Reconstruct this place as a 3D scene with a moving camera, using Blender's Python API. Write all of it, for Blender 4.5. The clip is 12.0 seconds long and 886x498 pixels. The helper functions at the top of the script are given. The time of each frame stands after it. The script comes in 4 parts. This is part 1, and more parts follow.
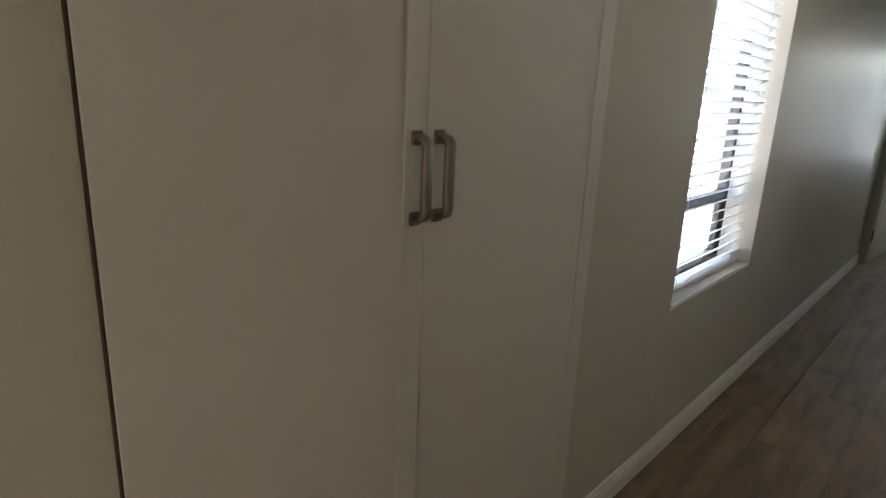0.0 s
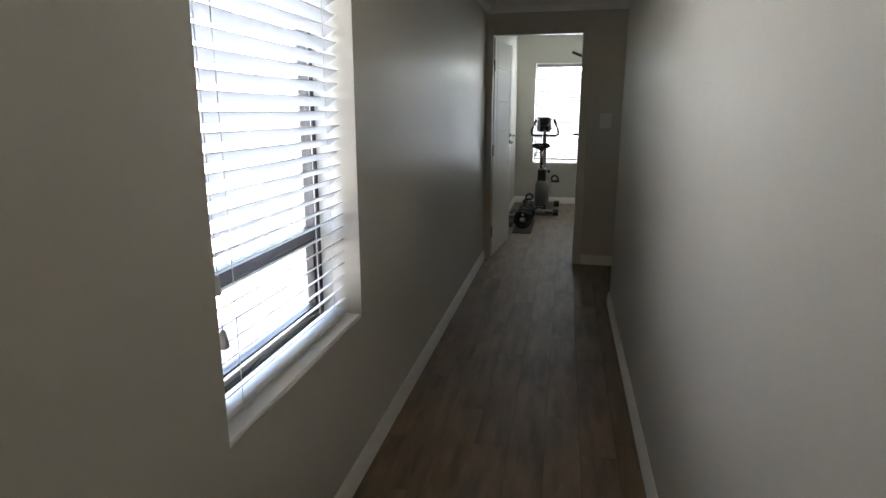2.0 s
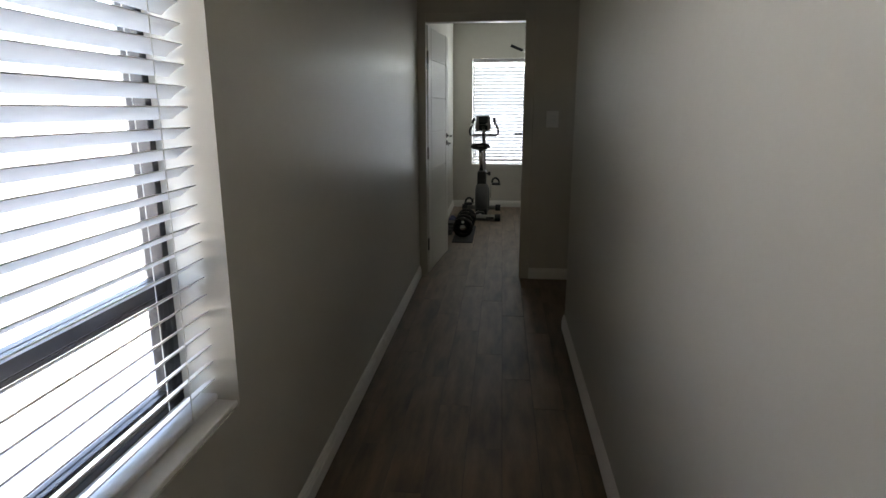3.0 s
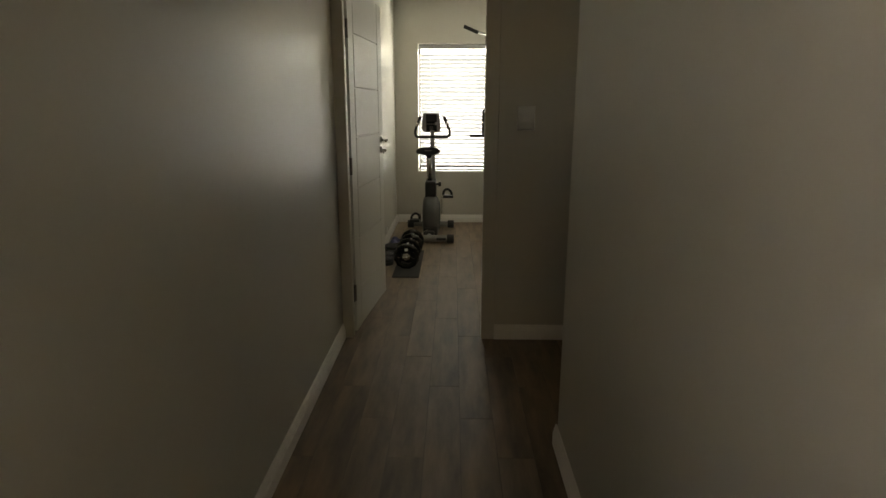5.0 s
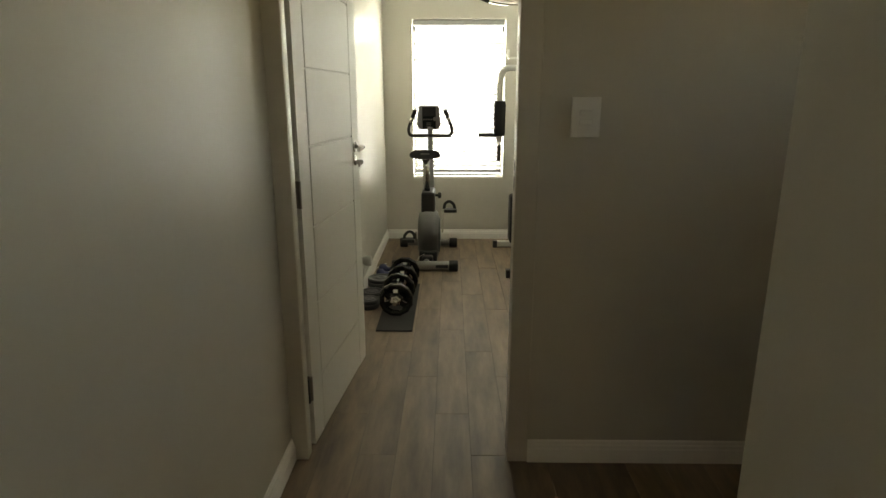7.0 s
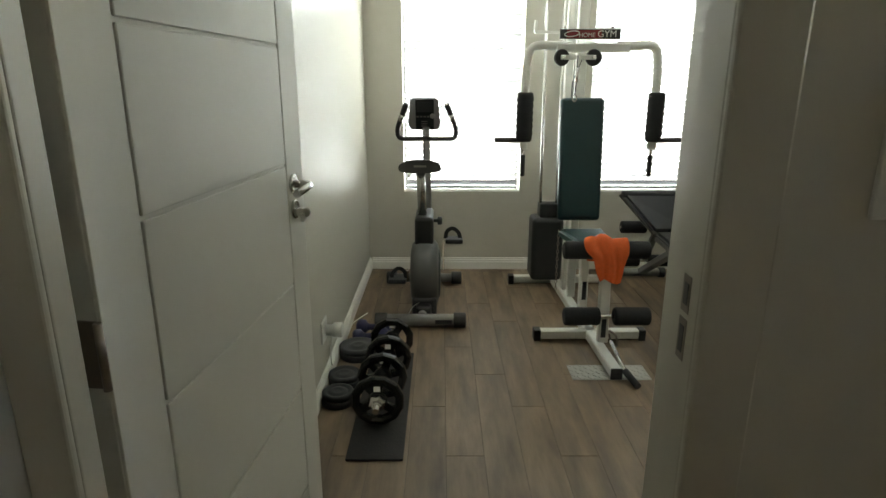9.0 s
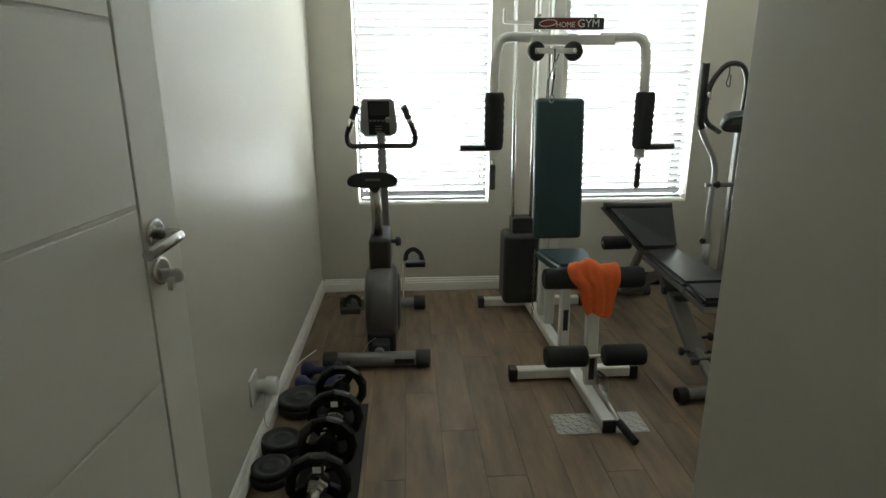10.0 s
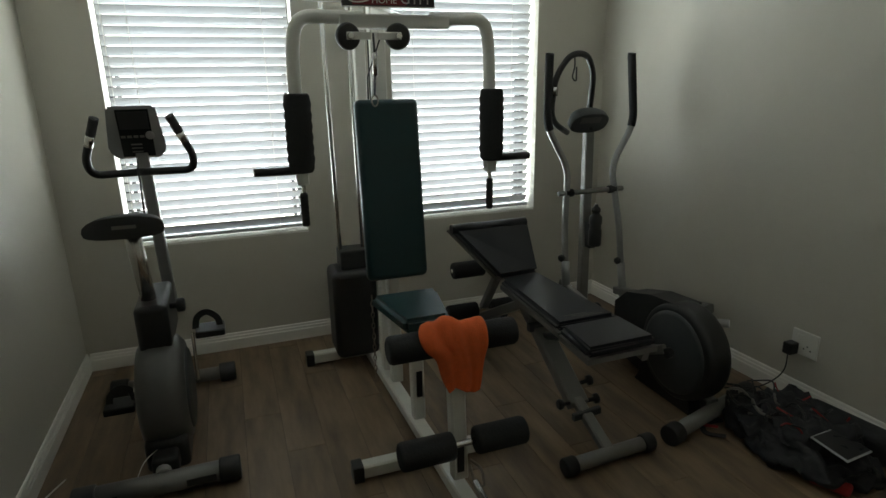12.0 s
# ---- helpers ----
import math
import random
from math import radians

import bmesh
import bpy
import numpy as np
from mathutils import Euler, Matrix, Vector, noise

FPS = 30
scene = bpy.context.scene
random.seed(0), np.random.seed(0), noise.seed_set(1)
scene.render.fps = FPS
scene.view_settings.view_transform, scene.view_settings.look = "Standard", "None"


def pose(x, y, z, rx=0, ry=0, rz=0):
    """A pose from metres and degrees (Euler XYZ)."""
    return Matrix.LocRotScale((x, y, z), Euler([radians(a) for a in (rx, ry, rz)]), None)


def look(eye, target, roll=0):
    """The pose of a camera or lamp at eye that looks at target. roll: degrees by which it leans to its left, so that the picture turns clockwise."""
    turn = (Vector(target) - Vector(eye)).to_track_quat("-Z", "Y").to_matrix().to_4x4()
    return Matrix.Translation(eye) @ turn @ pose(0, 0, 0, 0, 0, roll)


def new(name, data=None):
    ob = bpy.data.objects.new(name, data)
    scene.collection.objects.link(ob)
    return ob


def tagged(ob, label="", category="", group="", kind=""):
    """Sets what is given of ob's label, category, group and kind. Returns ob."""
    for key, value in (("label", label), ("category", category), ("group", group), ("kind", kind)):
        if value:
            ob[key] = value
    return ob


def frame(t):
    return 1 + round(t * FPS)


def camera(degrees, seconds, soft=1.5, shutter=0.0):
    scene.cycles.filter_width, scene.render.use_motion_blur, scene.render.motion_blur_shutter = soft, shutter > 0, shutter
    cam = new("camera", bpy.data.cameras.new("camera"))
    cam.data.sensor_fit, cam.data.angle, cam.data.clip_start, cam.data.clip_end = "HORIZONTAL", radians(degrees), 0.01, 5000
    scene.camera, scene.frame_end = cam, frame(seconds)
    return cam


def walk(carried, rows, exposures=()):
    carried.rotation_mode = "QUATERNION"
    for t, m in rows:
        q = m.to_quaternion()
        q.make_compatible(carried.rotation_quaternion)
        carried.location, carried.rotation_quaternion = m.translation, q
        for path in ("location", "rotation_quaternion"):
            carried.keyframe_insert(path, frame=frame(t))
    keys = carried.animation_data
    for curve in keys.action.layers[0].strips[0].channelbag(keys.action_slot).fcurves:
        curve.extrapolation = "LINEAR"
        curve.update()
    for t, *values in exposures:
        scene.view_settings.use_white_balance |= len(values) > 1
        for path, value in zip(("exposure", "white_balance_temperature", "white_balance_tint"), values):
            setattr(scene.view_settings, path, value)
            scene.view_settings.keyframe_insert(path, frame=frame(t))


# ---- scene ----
cam = camera(74.0, 12.0)
METRES, EYE, TILT, LEAN, TURN = 6.9, 1.42, 0.0, 0.0, -43.9
PATH = [
    (0, (-0.042, 0.23, 1.388), (1.374, 1.541, 0.863), 2.5),
    (0.5, (0.12, 0.234, 1.383), (1.76, 1.277, 0.911), 1.2),
    (1, (0.337, 0.247, 1.387), (2.11, 1.048, 0.925), 0.6),
    (1.5, (0.605, 0.26, 1.399), (2.465, 0.834, 0.939), 0.3),
    (2, (0.95, 0.273, 1.393), (2.857, 0.664, 0.935), 0.0),
    (2.5, (1.29, 0.321, 1.394), (3.217, 0.596, 0.934), -0.0),
    (3, (1.61, 0.331, 1.383), (3.547, 0.521, 0.921), -0.1),
    (3.5, (1.951, 0.332, 1.395), (3.892, 0.452, 0.928), -0.2),
    (5.5, (3.414, 0.341, 1.362), (5.357, 0.367, 0.891), 0.1),
    (6, (3.742, 0.312, 1.385), (5.682, 0.345, 0.902), -0.3),
    (6.5, (4.063, 0.357, 1.386), (6.002, 0.385, 0.899), -0.2),
    (7, (4.391, 0.384, 1.373), (6.328, 0.41, 0.873), -0.0),
    (9, (5.758, 0.469, 1.39), (7.683, 0.463, 0.849), 0.1),
    (9.5, (6.015, 0.466, 1.399), (7.94, 0.427, 0.857), -0.0),
    (10, (6.267, 0.422, 1.385), (8.189, 0.306, 0.843), -0.1),
    (10.5, (6.491, 0.378, 1.379), (8.407, 0.19, 0.837), -0.3),
    (11, (6.703, 0.347, 1.377), (8.601, 0.022, 0.837), -0.4),
    (11.5, (6.848, 0.299, 1.378), (8.712, -0.181, 0.832), -0.6),
    (12, (7.007, 0.242, 1.385), (8.814, -0.408, 0.829), -1.0),
]
EXPOSURES = [(0.0, 5.1, 7600, 14), (0.5, 5.3, 7700, 15), (1.5, 5.05, 7500, 15), (2.5, 4.65, 7400, 16), (3.0, 4.4, 7600, 16), (3.6, 4.2, 8000, 17), (5.5, 4.93, 10900, 15), (6.5, 5.4, 11000, 13), (7.0, 5.55, 10600, 11), (9.0, 5.45, 8500, 9), (9.5, 5.35, 8200, 9), (10.0, 5.05, 8100, 9), (10.5, 4.78, 8000, 9), (11.0, 4.56, 7900, 9), (12.0, 4.08, 8050, 9)]
walk(cam, [(t, look(eye, target, roll)) for t, eye, target, roll in PATH], EXPOSURES)
SKY = 0.12

# ---- light ----
world = bpy.data.worlds.new("sky")
scene.world = world
world.use_nodes = True
wn = world.node_tree.nodes
sky = wn.new("ShaderNodeTexSky")
sky.sky_type, sky.sun_disc = "NISHITA", False
sky.sun_elevation, sky.sun_rotation = radians(58), radians(215)
wn["Background"].inputs["Strength"].default_value = SKY
world.node_tree.links.new(sky.outputs["Color"], wn["Background"].inputs["Color"])
sun = new("sun", bpy.data.lights.new("sun", "SUN"))
sun.data.energy, sun.data.angle, sun.data.color = 3.5, radians(0.5), (1.0, 0.96, 0.9)
sun.matrix_world = look((-6, -8, 14), (0, 0, 0))


def opening_light(x, y, z, w, h, aim, watts, color=(0.66, 0.84, 1.0)):
    """An area lamp set in one opening to stand for the sky's daylight."""
    lamp = new("window_daylight", bpy.data.lights.new("window_daylight", "AREA"))
    lamp.data.shape, lamp.data.size, lamp.data.size_y, lamp.data.energy = "RECTANGLE", w, h, watts
    lamp.data.color = color
    lamp.matrix_world = look((x, y, z), (x + aim[0], y + aim[1], z))


# ---- materials ----
def material(name, color, rough=0.5, metal=0.0, var=0.08, scale=6.0, bump=0.0, bump_scale=120.0, stretch=(1, 1, 1), rough_var=0.06, spec=0.5):
    m = bpy.data.materials.new(name)
    m.use_nodes = True
    n, l = m.node_tree.nodes, m.node_tree.links
    b = n["Principled BSDF"]
    b.inputs["Roughness"].default_value, b.inputs["Metallic"].default_value = rough, metal
    b.inputs["Specular IOR Level"].default_value = spec
    co = n.new("ShaderNodeTexCoord")
    mp = n.new("ShaderNodeMapping")
    mp.inputs["Scale"].default_value = stretch
    l.new(co.outputs["Object"], mp.inputs["Vector"])
    big, fine = n.new("ShaderNodeTexNoise"), n.new("ShaderNodeTexNoise")
    big.inputs["Scale"].default_value, big.inputs["Detail"].default_value = scale * 0.25, 3
    fine.inputs["Scale"].default_value, fine.inputs["Detail"].default_value = scale * 4, 6
    for t in (big, fine):
        l.new(mp.outputs["Vector"], t.inputs["Vector"])
    mix = n.new("ShaderNodeMix")
    mix.inputs["Factor"].default_value = 0.4
    l.new(big.outputs["Fac"], mix.inputs["A"])
    l.new(fine.outputs["Fac"], mix.inputs["B"])
    ramp = n.new("ShaderNodeValToRGB")
    ramp.color_ramp.elements[0].position, ramp.color_ramp.elements[1].position = 0.3, 0.7
    ramp.color_ramp.elements[0].color = (*[c * (1 - var) for c in color], 1)
    ramp.color_ramp.elements[1].color = (*[min(1, c * (1 + var)) for c in color], 1)
    l.new(mix.outputs["Result"], ramp.inputs["Fac"])
    l.new(ramp.outputs["Color"], b.inputs["Base Color"])
    rr = n.new("ShaderNodeMapRange")
    rr.inputs["To Min"].default_value, rr.inputs["To Max"].default_value = max(0.02, rough - rough_var), min(1, rough + rough_var)
    l.new(big.outputs["Fac"], rr.inputs["Value"])
    l.new(rr.outputs["Result"], b.inputs["Roughness"])
    if bump:
        bt, bp = n.new("ShaderNodeTexNoise"), n.new("ShaderNodeBump")
        bt.inputs["Scale"].default_value, bt.inputs["Detail"].default_value = bump_scale, 4
        bp.inputs["Strength"].default_value, bp.inputs["Distance"].default_value = bump, 0.004
        l.new(mp.outputs["Vector"], bt.inputs["Vector"])
        l.new(bt.outputs["Fac"], bp.inputs["Height"])
        l.new(bp.outputs["Normal"], b.inputs["Normal"])
    return m


def plank_material():
    """Brown-grey wood-look porcelain: long grain, streaks and knots, a shade of its own for each plank."""
    m = material("wood_tile", (0.16, 0.11, 0.075), 0.5, bump=0.25, bump_scale=60, stretch=(0.09, 1, 1))
    n, l = m.node_tree.nodes, m.node_tree.links
    b = n["Principled BSDF"]
    info, co, mp, add = n.new("ShaderNodeObjectInfo"), n.new("ShaderNodeTexCoord"), n.new("ShaderNodeMapping"), n.new("ShaderNodeVectorMath")
    mp.inputs["Scale"].default_value = (1.6, 8, 1)
    mul = n.new("ShaderNodeMath")
    mul.operation, mul.inputs[1].default_value = "MULTIPLY", 90
    l.new(info.outputs["Random"], mul.inputs[0])
    l.new(co.outputs["Object"], mp.inputs["Vector"])
    l.new(mp.outputs["Vector"], add.inputs[0])
    l.new(mul.outputs["Value"], add.inputs[1])
    grain, patch = n.new("ShaderNodeTexNoise"), n.new("ShaderNodeTexNoise")
    grain.inputs["Scale"].default_value, grain.inputs["Detail"].default_value, grain.inputs["Roughness"].default_value = 2.4, 9, 0.62
    patch.inputs["Scale"].default_value, patch.inputs["Detail"].default_value = 1.5, 4
    l.new(add.outputs["Vector"], grain.inputs["Vector"])
    l.new(add.outputs["Vector"], patch.inputs["Vector"])
    mix = n.new("ShaderNodeMix")
    mix.inputs["Factor"].default_value = 0.55
    l.new(grain.outputs["Fac"], mix.inputs["A"])
    l.new(patch.outputs["Fac"], mix.inputs["B"])
    ramp = n.new("ShaderNodeValToRGB")
    e = ramp.color_ramp.elements
    e[0].position, e[0].color = 0.30, (0.080, 0.053, 0.033, 1)
    e[1].position, e[1].color = 0.72, (0.285, 0.202, 0.127, 1)
    mid = e.new(0.5)
    mid.color = (0.18, 0.122, 0.075, 1)
    l.new(mix.outputs["Result"], ramp.inputs["Fac"])
    hsv, mr = n.new("ShaderNodeHueSaturation"), n.new("ShaderNodeMapRange")
    mr.inputs["To Min"].default_value, mr.inputs["To Max"].default_value = 0.94, 1.06
    l.new(info.outputs["Random"], mr.inputs["Value"])
    l.new(mr.outputs["Result"], hsv.inputs["Value"])
    l.new(ramp.outputs["Color"], hsv.inputs["Color"])
    l.new(hsv.outputs["Color"], b.inputs["Base Color"])
    return m


WALL = material("greige_wall_paint", (0.54, 0.515, 0.45), 0.38, var=0.03, scale=3, bump=0.10, bump_scale=45, spec=0.20, rough_var=0.05)
CEILING = material("ceiling_paint", (0.80, 0.79, 0.76), 0.75, var=0.02)
WHITE = material("white_enamel", (0.80, 0.78, 0.73), 0.33, var=0.02, scale=4, bump=0.04, bump_scale=60)
CUPBOARD = material("cream_cupboard_paint", (0.64, 0.62, 0.58), 0.38, var=0.02, scale=3)
FRAME = material("door_frame_paint", (0.52, 0.49, 0.42), 0.35, var=0.03)
DOORWHITE = material("white_door_enamel", (0.71, 0.695, 0.64), 0.42, var=0.02, scale=4, bump=0.04, bump_scale=60, spec=0.28)
# Dark brown that paints the shade of the cupboard's narrow joints.
JOINTSHADE = material("brown_joint_shade", (0.075, 0.060, 0.046), 0.9, var=0.2, scale=20, spec=0.1)
PLANK = plank_material()
GROUT = material("dark_grout", (0.060, 0.045, 0.035), 0.85)
SLAT = material("white_blind_slat", (0.79, 0.775, 0.75), 0.45, var=0.02)
# White slats darkened to grey, shade put into the colour against window glare.
ROOMSLAT = material("white_blind_slat_shaded", (0.41, 0.41, 0.415), 0.45, var=0.02)
CORD = material("blind_cord", (0.7, 0.68, 0.62), 0.8)
ALU = material("dark_bronze_aluminium", (0.035, 0.033, 0.034), 0.4, 0.3)
CHROME = material("brushed_chrome", (0.62, 0.61, 0.59), 0.22, 1.0, var=0.05)
NICKEL = material("satin_nickel", (0.27, 0.235, 0.205), 0.38, 1.0, var=0.08)
GYMWHITE = material("white_powder_coat", (0.70, 0.69, 0.64), 0.32, var=0.05, scale=9, bump=0.05)
BLACK = material("black_plastic", (0.018, 0.018, 0.019), 0.42, var=0.2)
FOAM = material("black_foam", (0.016, 0.016, 0.018), 0.85, var=0.3, scale=20, bump=0.5, bump_scale=160)
RUBBER = material("black_rubber", (0.022, 0.022, 0.023), 0.6, var=0.2, bump=0.2)
GLOSSBLACK = material("glossy_black_enamel", (0.012, 0.012, 0.014), 0.16, var=0.2)
TEAL = material("dark_teal_vinyl", (0.005, 0.036, 0.040), 0.40, var=0.12, scale=12, bump=0.2, bump_scale=220)
VINYL = material("dark_grey_vinyl", (0.020, 0.021, 0.027), 0.30, var=0.12, scale=12, bump=0.2, bump_scale=220)
SILVER = material("silver_paint", (0.36, 0.36, 0.36), 0.38, 0.6, var=0.08)
GREY = material("grey_powder_coat", (0.20, 0.195, 0.185), 0.42, 0.3, var=0.08)
DARKGREY = material("charcoal_plastic", (0.05, 0.056, 0.058), 0.5, var=0.12)
HOUSING = material("grey_housing_plastic", (0.105, 0.104, 0.10), 0.42, 0.2, var=0.1)
TOWEL = material("orange_terry", (0.76, 0.125, 0.032), 0.95, var=0.14, scale=14, bump=0.9, bump_scale=260)
BLUE = material("navy_vinyl", (0.018, 0.02, 0.075), 0.5, var=0.15)
MAT = material("black_mat", (0.02, 0.018, 0.018), 0.8, var=0.25, bump=0.4)
STEEL = material("zinc_plate", (0.52, 0.51, 0.47), 0.42, 0.35, var=0.12, scale=16)
BAGCLOTH = material("black_nylon", (0.014, 0.014, 0.017), 0.62, var=0.3, scale=20, bump=0.5, bump_scale=140)
RED = material("red_plastic", (0.32, 0.014, 0.014), 0.5)
SIGNRED = material("sign_red", (0.20, 0.012, 0.014), 0.4)
SIGNBLACK = material("sign_black", (0.02, 0.02, 0.022), 0.4)
PRINT = material("white_print", (0.75, 0.75, 0.73), 0.5)
SCREEN = material("dark_screen", (0.02, 0.022, 0.022), 0.18)
CLEAR = material("frosted_sleeve", (0.42, 0.44, 0.46), 0.3)
PLUGWHITE = material("white_plastic", (0.72, 0.71, 0.67), 0.35, var=0.02)
STONE = material("pale_render", (0.50, 0.53, 0.565), 0.9, var=0.08, scale=5, bump=0.3, bump_scale=30)
PAVING = material("light_paving", (0.27, 0.28, 0.29), 0.9, var=0.15, scale=4, bump=0.3)
GLASS = bpy.data.materials.new("window_glass")
GLASS.use_nodes = True
GLASS.node_tree.nodes["Principled BSDF"].inputs["Transmission Weight"].default_value = 1.0
GLASS.node_tree.nodes["Principled BSDF"].inputs["Roughness"].default_value = 0.0
GLASS.node_tree.nodes["Principled BSDF"].inputs["IOR"].default_value = 1.05


# ---- mesh helpers ----
PLACE = Matrix.Identity(4)


def finish(name, bm, mat):
    bm.transform(PLACE)
    me = bpy.data.meshes.new(name)
    bmesh.ops.recalc_face_normals(bm, faces=bm.faces)
    bm.to_mesh(me)
    bm.free()
    me.materials.append(mat)
    return new(name, me)


def thing(name, x, y, z, label, category, group=""):
    ob = new(name)
    ob.empty_display_size = 0.1
    ob.matrix_basis = Matrix.Translation(PLACE @ Vector((x, y, z)))
    return tagged(ob, label, category, group)


def part(name, bm, mat, parent, label=""):
    """One mesh, drawn in world coordinates, under a thing or a part."""
    ob = finish(name, bm, mat)
    ob.parent = parent
    if parent.type == "EMPTY":
        ob.matrix_parent_inverse = parent.matrix_basis.inverted()
    return tagged(ob, label)


def structure(name, bm, mat, label, category):
    return tagged(finish(name, bm, mat), label, category, kind="structure")


def solo(name, bm, mat, label, category, group=""):
    return tagged(finish(name, bm, mat), label, category, group)


def B():
    return bmesh.new()


def box(bm, x0, x1, y0, y1, z0, z1, bev=0.0, seg=2, m=None):
    """A box, its edges rounded by bev; m: a pose to turn it by."""
    vs = [bm.verts.new((x, y, z)) for z in (z0, z1) for y in (y0, y1) for x in (x0, x1)]
    fs = [bm.faces.new([vs[i] for i in q]) for q in ((0, 2, 3, 1), (4, 5, 7, 6), (0, 1, 5, 4), (2, 6, 7, 3), (0, 4, 6, 2), (1, 3, 7, 5))]
    geom = vs
    if bev:
        es = list({e for f in fs for e in f.edges})
        r = bmesh.ops.bevel(bm, geom=es, offset=bev, segments=seg, profile=0.5, affect="EDGES")
        geom = list({v for f in r["faces"] for v in f.verts} | {v for v in vs if v.is_valid})
        if seg > 2:
            for f in r["faces"]:
                f.smooth = True
    if m:
        bmesh.ops.transform(bm, matrix=m, verts=geom)
    return bm


def prism(bm, poly, z0, z1):
    lo, hi = [bm.verts.new((*p, z0)) for p in poly], [bm.verts.new((*p, z1)) for p in poly]
    n = len(poly)
    bm.faces.new(lo[::-1]), bm.faces.new(hi)
    for i in range(n):
        bm.faces.new((lo[i], lo[(i + 1) % n], hi[(i + 1) % n], hi[i]))
    return bm


def sweep(bm, path, section, smooth=False):
    """A closed section (pairs across, up) swept along a path of points."""
    pts = [Vector(p) for p in path]
    up = Vector((0, 0, 1))
    d0 = (pts[1] - pts[0]).normalized()
    if abs(d0.z) > 0.95:
        up = Vector((1, 0, 0))
    rings, a = [], d0.cross(up).normalized()
    for i, p in enumerate(pts):
        d = (pts[min(i + 1, len(pts) - 1)] - pts[max(i - 1, 0)]).normalized()
        a = (a - d * a.dot(d)).normalized()
        u = a.cross(d)
        rings.append([bm.verts.new(p + a * s + u * t) for s, t in section])
    n = len(section)
    for r, q in zip(rings, rings[1:]):
        for i in range(n):
            f = bm.faces.new((r[i], r[(i + 1) % n], q[(i + 1) % n], q[i]))
            f.smooth = smooth
    bm.faces.new(rings[0][::-1]), bm.faces.new(rings[-1])
    return bm


def ring(r, n=14):
    return [(r * math.cos(2 * math.pi * i / n), r * math.sin(2 * math.pi * i / n)) for i in range(n)]


def tube(bm, path, r, n=14):
    return sweep(bm, path, ring(r, n), True)


def beam(bm, p, q, w, h, c=0.006):
    """A rectangular section tube from p to q with softened edges."""
    a, b = w / 2, h / 2
    return sweep(bm, (p, q), [(a - c, -b), (a, -b + c), (a, b - c), (a - c, b), (-a + c, b), (-a, b - c), (-a, -b + c), (-a + c, -b)])


def fillet(pts, rad, n=6):
    """The corners of a line of points rounded."""
    pts = [Vector(p) for p in pts]
    out = [pts[0]]
    for a, b, c in zip(pts, pts[1:], pts[2:]):
        r = min(rad, (a - b).length * 0.49, (c - b).length * 0.49)
        s, e = b + (a - b).normalized() * r, b + (c - b).normalized() * r
        out += [(s * (1 - k) ** 2 + b * 2 * k * (1 - k) + e * k ** 2) for k in (i / n for i in range(n + 1))]
    return out + [pts[-1]]


def lathe(bm, p, axis, profile, n=24, smooth=True):
    """A turned shape: profile of (along the axis, radius)."""
    p, d = Vector(p), Vector(axis).normalized()
    a = d.orthogonal().normalized()
    u = d.cross(a)
    rows = [[bm.verts.new(p + d * t + (a * math.cos(2 * math.pi * i / n) + u * math.sin(2 * math.pi * i / n)) * r) for i in range(n)] for t, r in profile]
    for (t0, r0), (t1, r1), x, y in zip(profile, profile[1:], rows, rows[1:]):
        for i in range(n):
            f = bm.faces.new((x[i], x[(i + 1) % n], y[(i + 1) % n], y[i]))
            f.smooth = smooth
    bm.faces.new(rows[0][::-1]), bm.faces.new(rows[-1])
    return bm


def hoop(bm, p, axis, profile, n=24):
    """A turned ring: a closed profile of (along the axis, radius)."""
    p, d = Vector(p), Vector(axis).normalized()
    a = d.orthogonal().normalized()
    u = d.cross(a)
    rows = [[bm.verts.new(p + d * t + (a * math.cos(2 * math.pi * i / n) + u * math.sin(2 * math.pi * i / n)) * r) for i in range(n)] for t, r in profile]
    for x, y in zip(rows, rows[1:] + rows[:1]):
        for i in range(n):
            bm.faces.new((x[i], x[(i + 1) % n], y[(i + 1) % n], y[i]))
    return bm


def drum(bm, p, axis, length, r, c=0.004, n=24):
    """A short cylinder with softened rims."""
    return lathe(bm, p, axis, [(0, r - c), (c * 0.3, r - c * 0.3), (c, r), (length - c, r), (length - c * 0.3, r - c * 0.3), (length, r - c)], n)


def writing(name, text, size, m, mat, parent):
    cu = bpy.data.curves.new(name, "FONT")
    cu.body, cu.size, cu.extrude, cu.align_x, cu.align_y = text, size, 0.0008, "CENTER", "CENTER"
    tmp = bpy.data.objects.new(name, cu)
    me = bpy.data.meshes.new_from_object(tmp)
    bpy.data.objects.remove(tmp)
    me.transform(PLACE @ m)
    me.materials.append(mat)
    ob = new(name, me)
    ob.parent = parent
    if parent.type == "EMPTY":
        ob.matrix_parent_inverse = parent.matrix_basis.inverted()
    return ob


# ---- the plan: corridor along x, gym room beyond the door ----
LEFT, RIGHT, ROOM_LEFT = 1.0, -0.098, 1.02
DOOR_X, ROOM_X, BACK = 6.415, 6.49, 10.143
HEIGHT, ROOM_H = 2.315, 2.55
OPEN_L, OPEN_R, OPEN_H = 0.935, 0.163, 2.04
NOOK_X, NOOK_END = 5.252, -2.3
CORNER_X, CORNER_Y = 7.18, -0.103
WIN = (2.044, 2.959, 0.632, 2.11)
W1, W2, WZ = (-0.120, 0.748), (-1.480, -0.612), (0.606, 2.072)
CUP = (0.167, 1.372, 0.06, 2.2)


def right_y(x):
    """The room's far side wall, a little out of square."""
    return -1.93 - (BACK - x) * 0.04


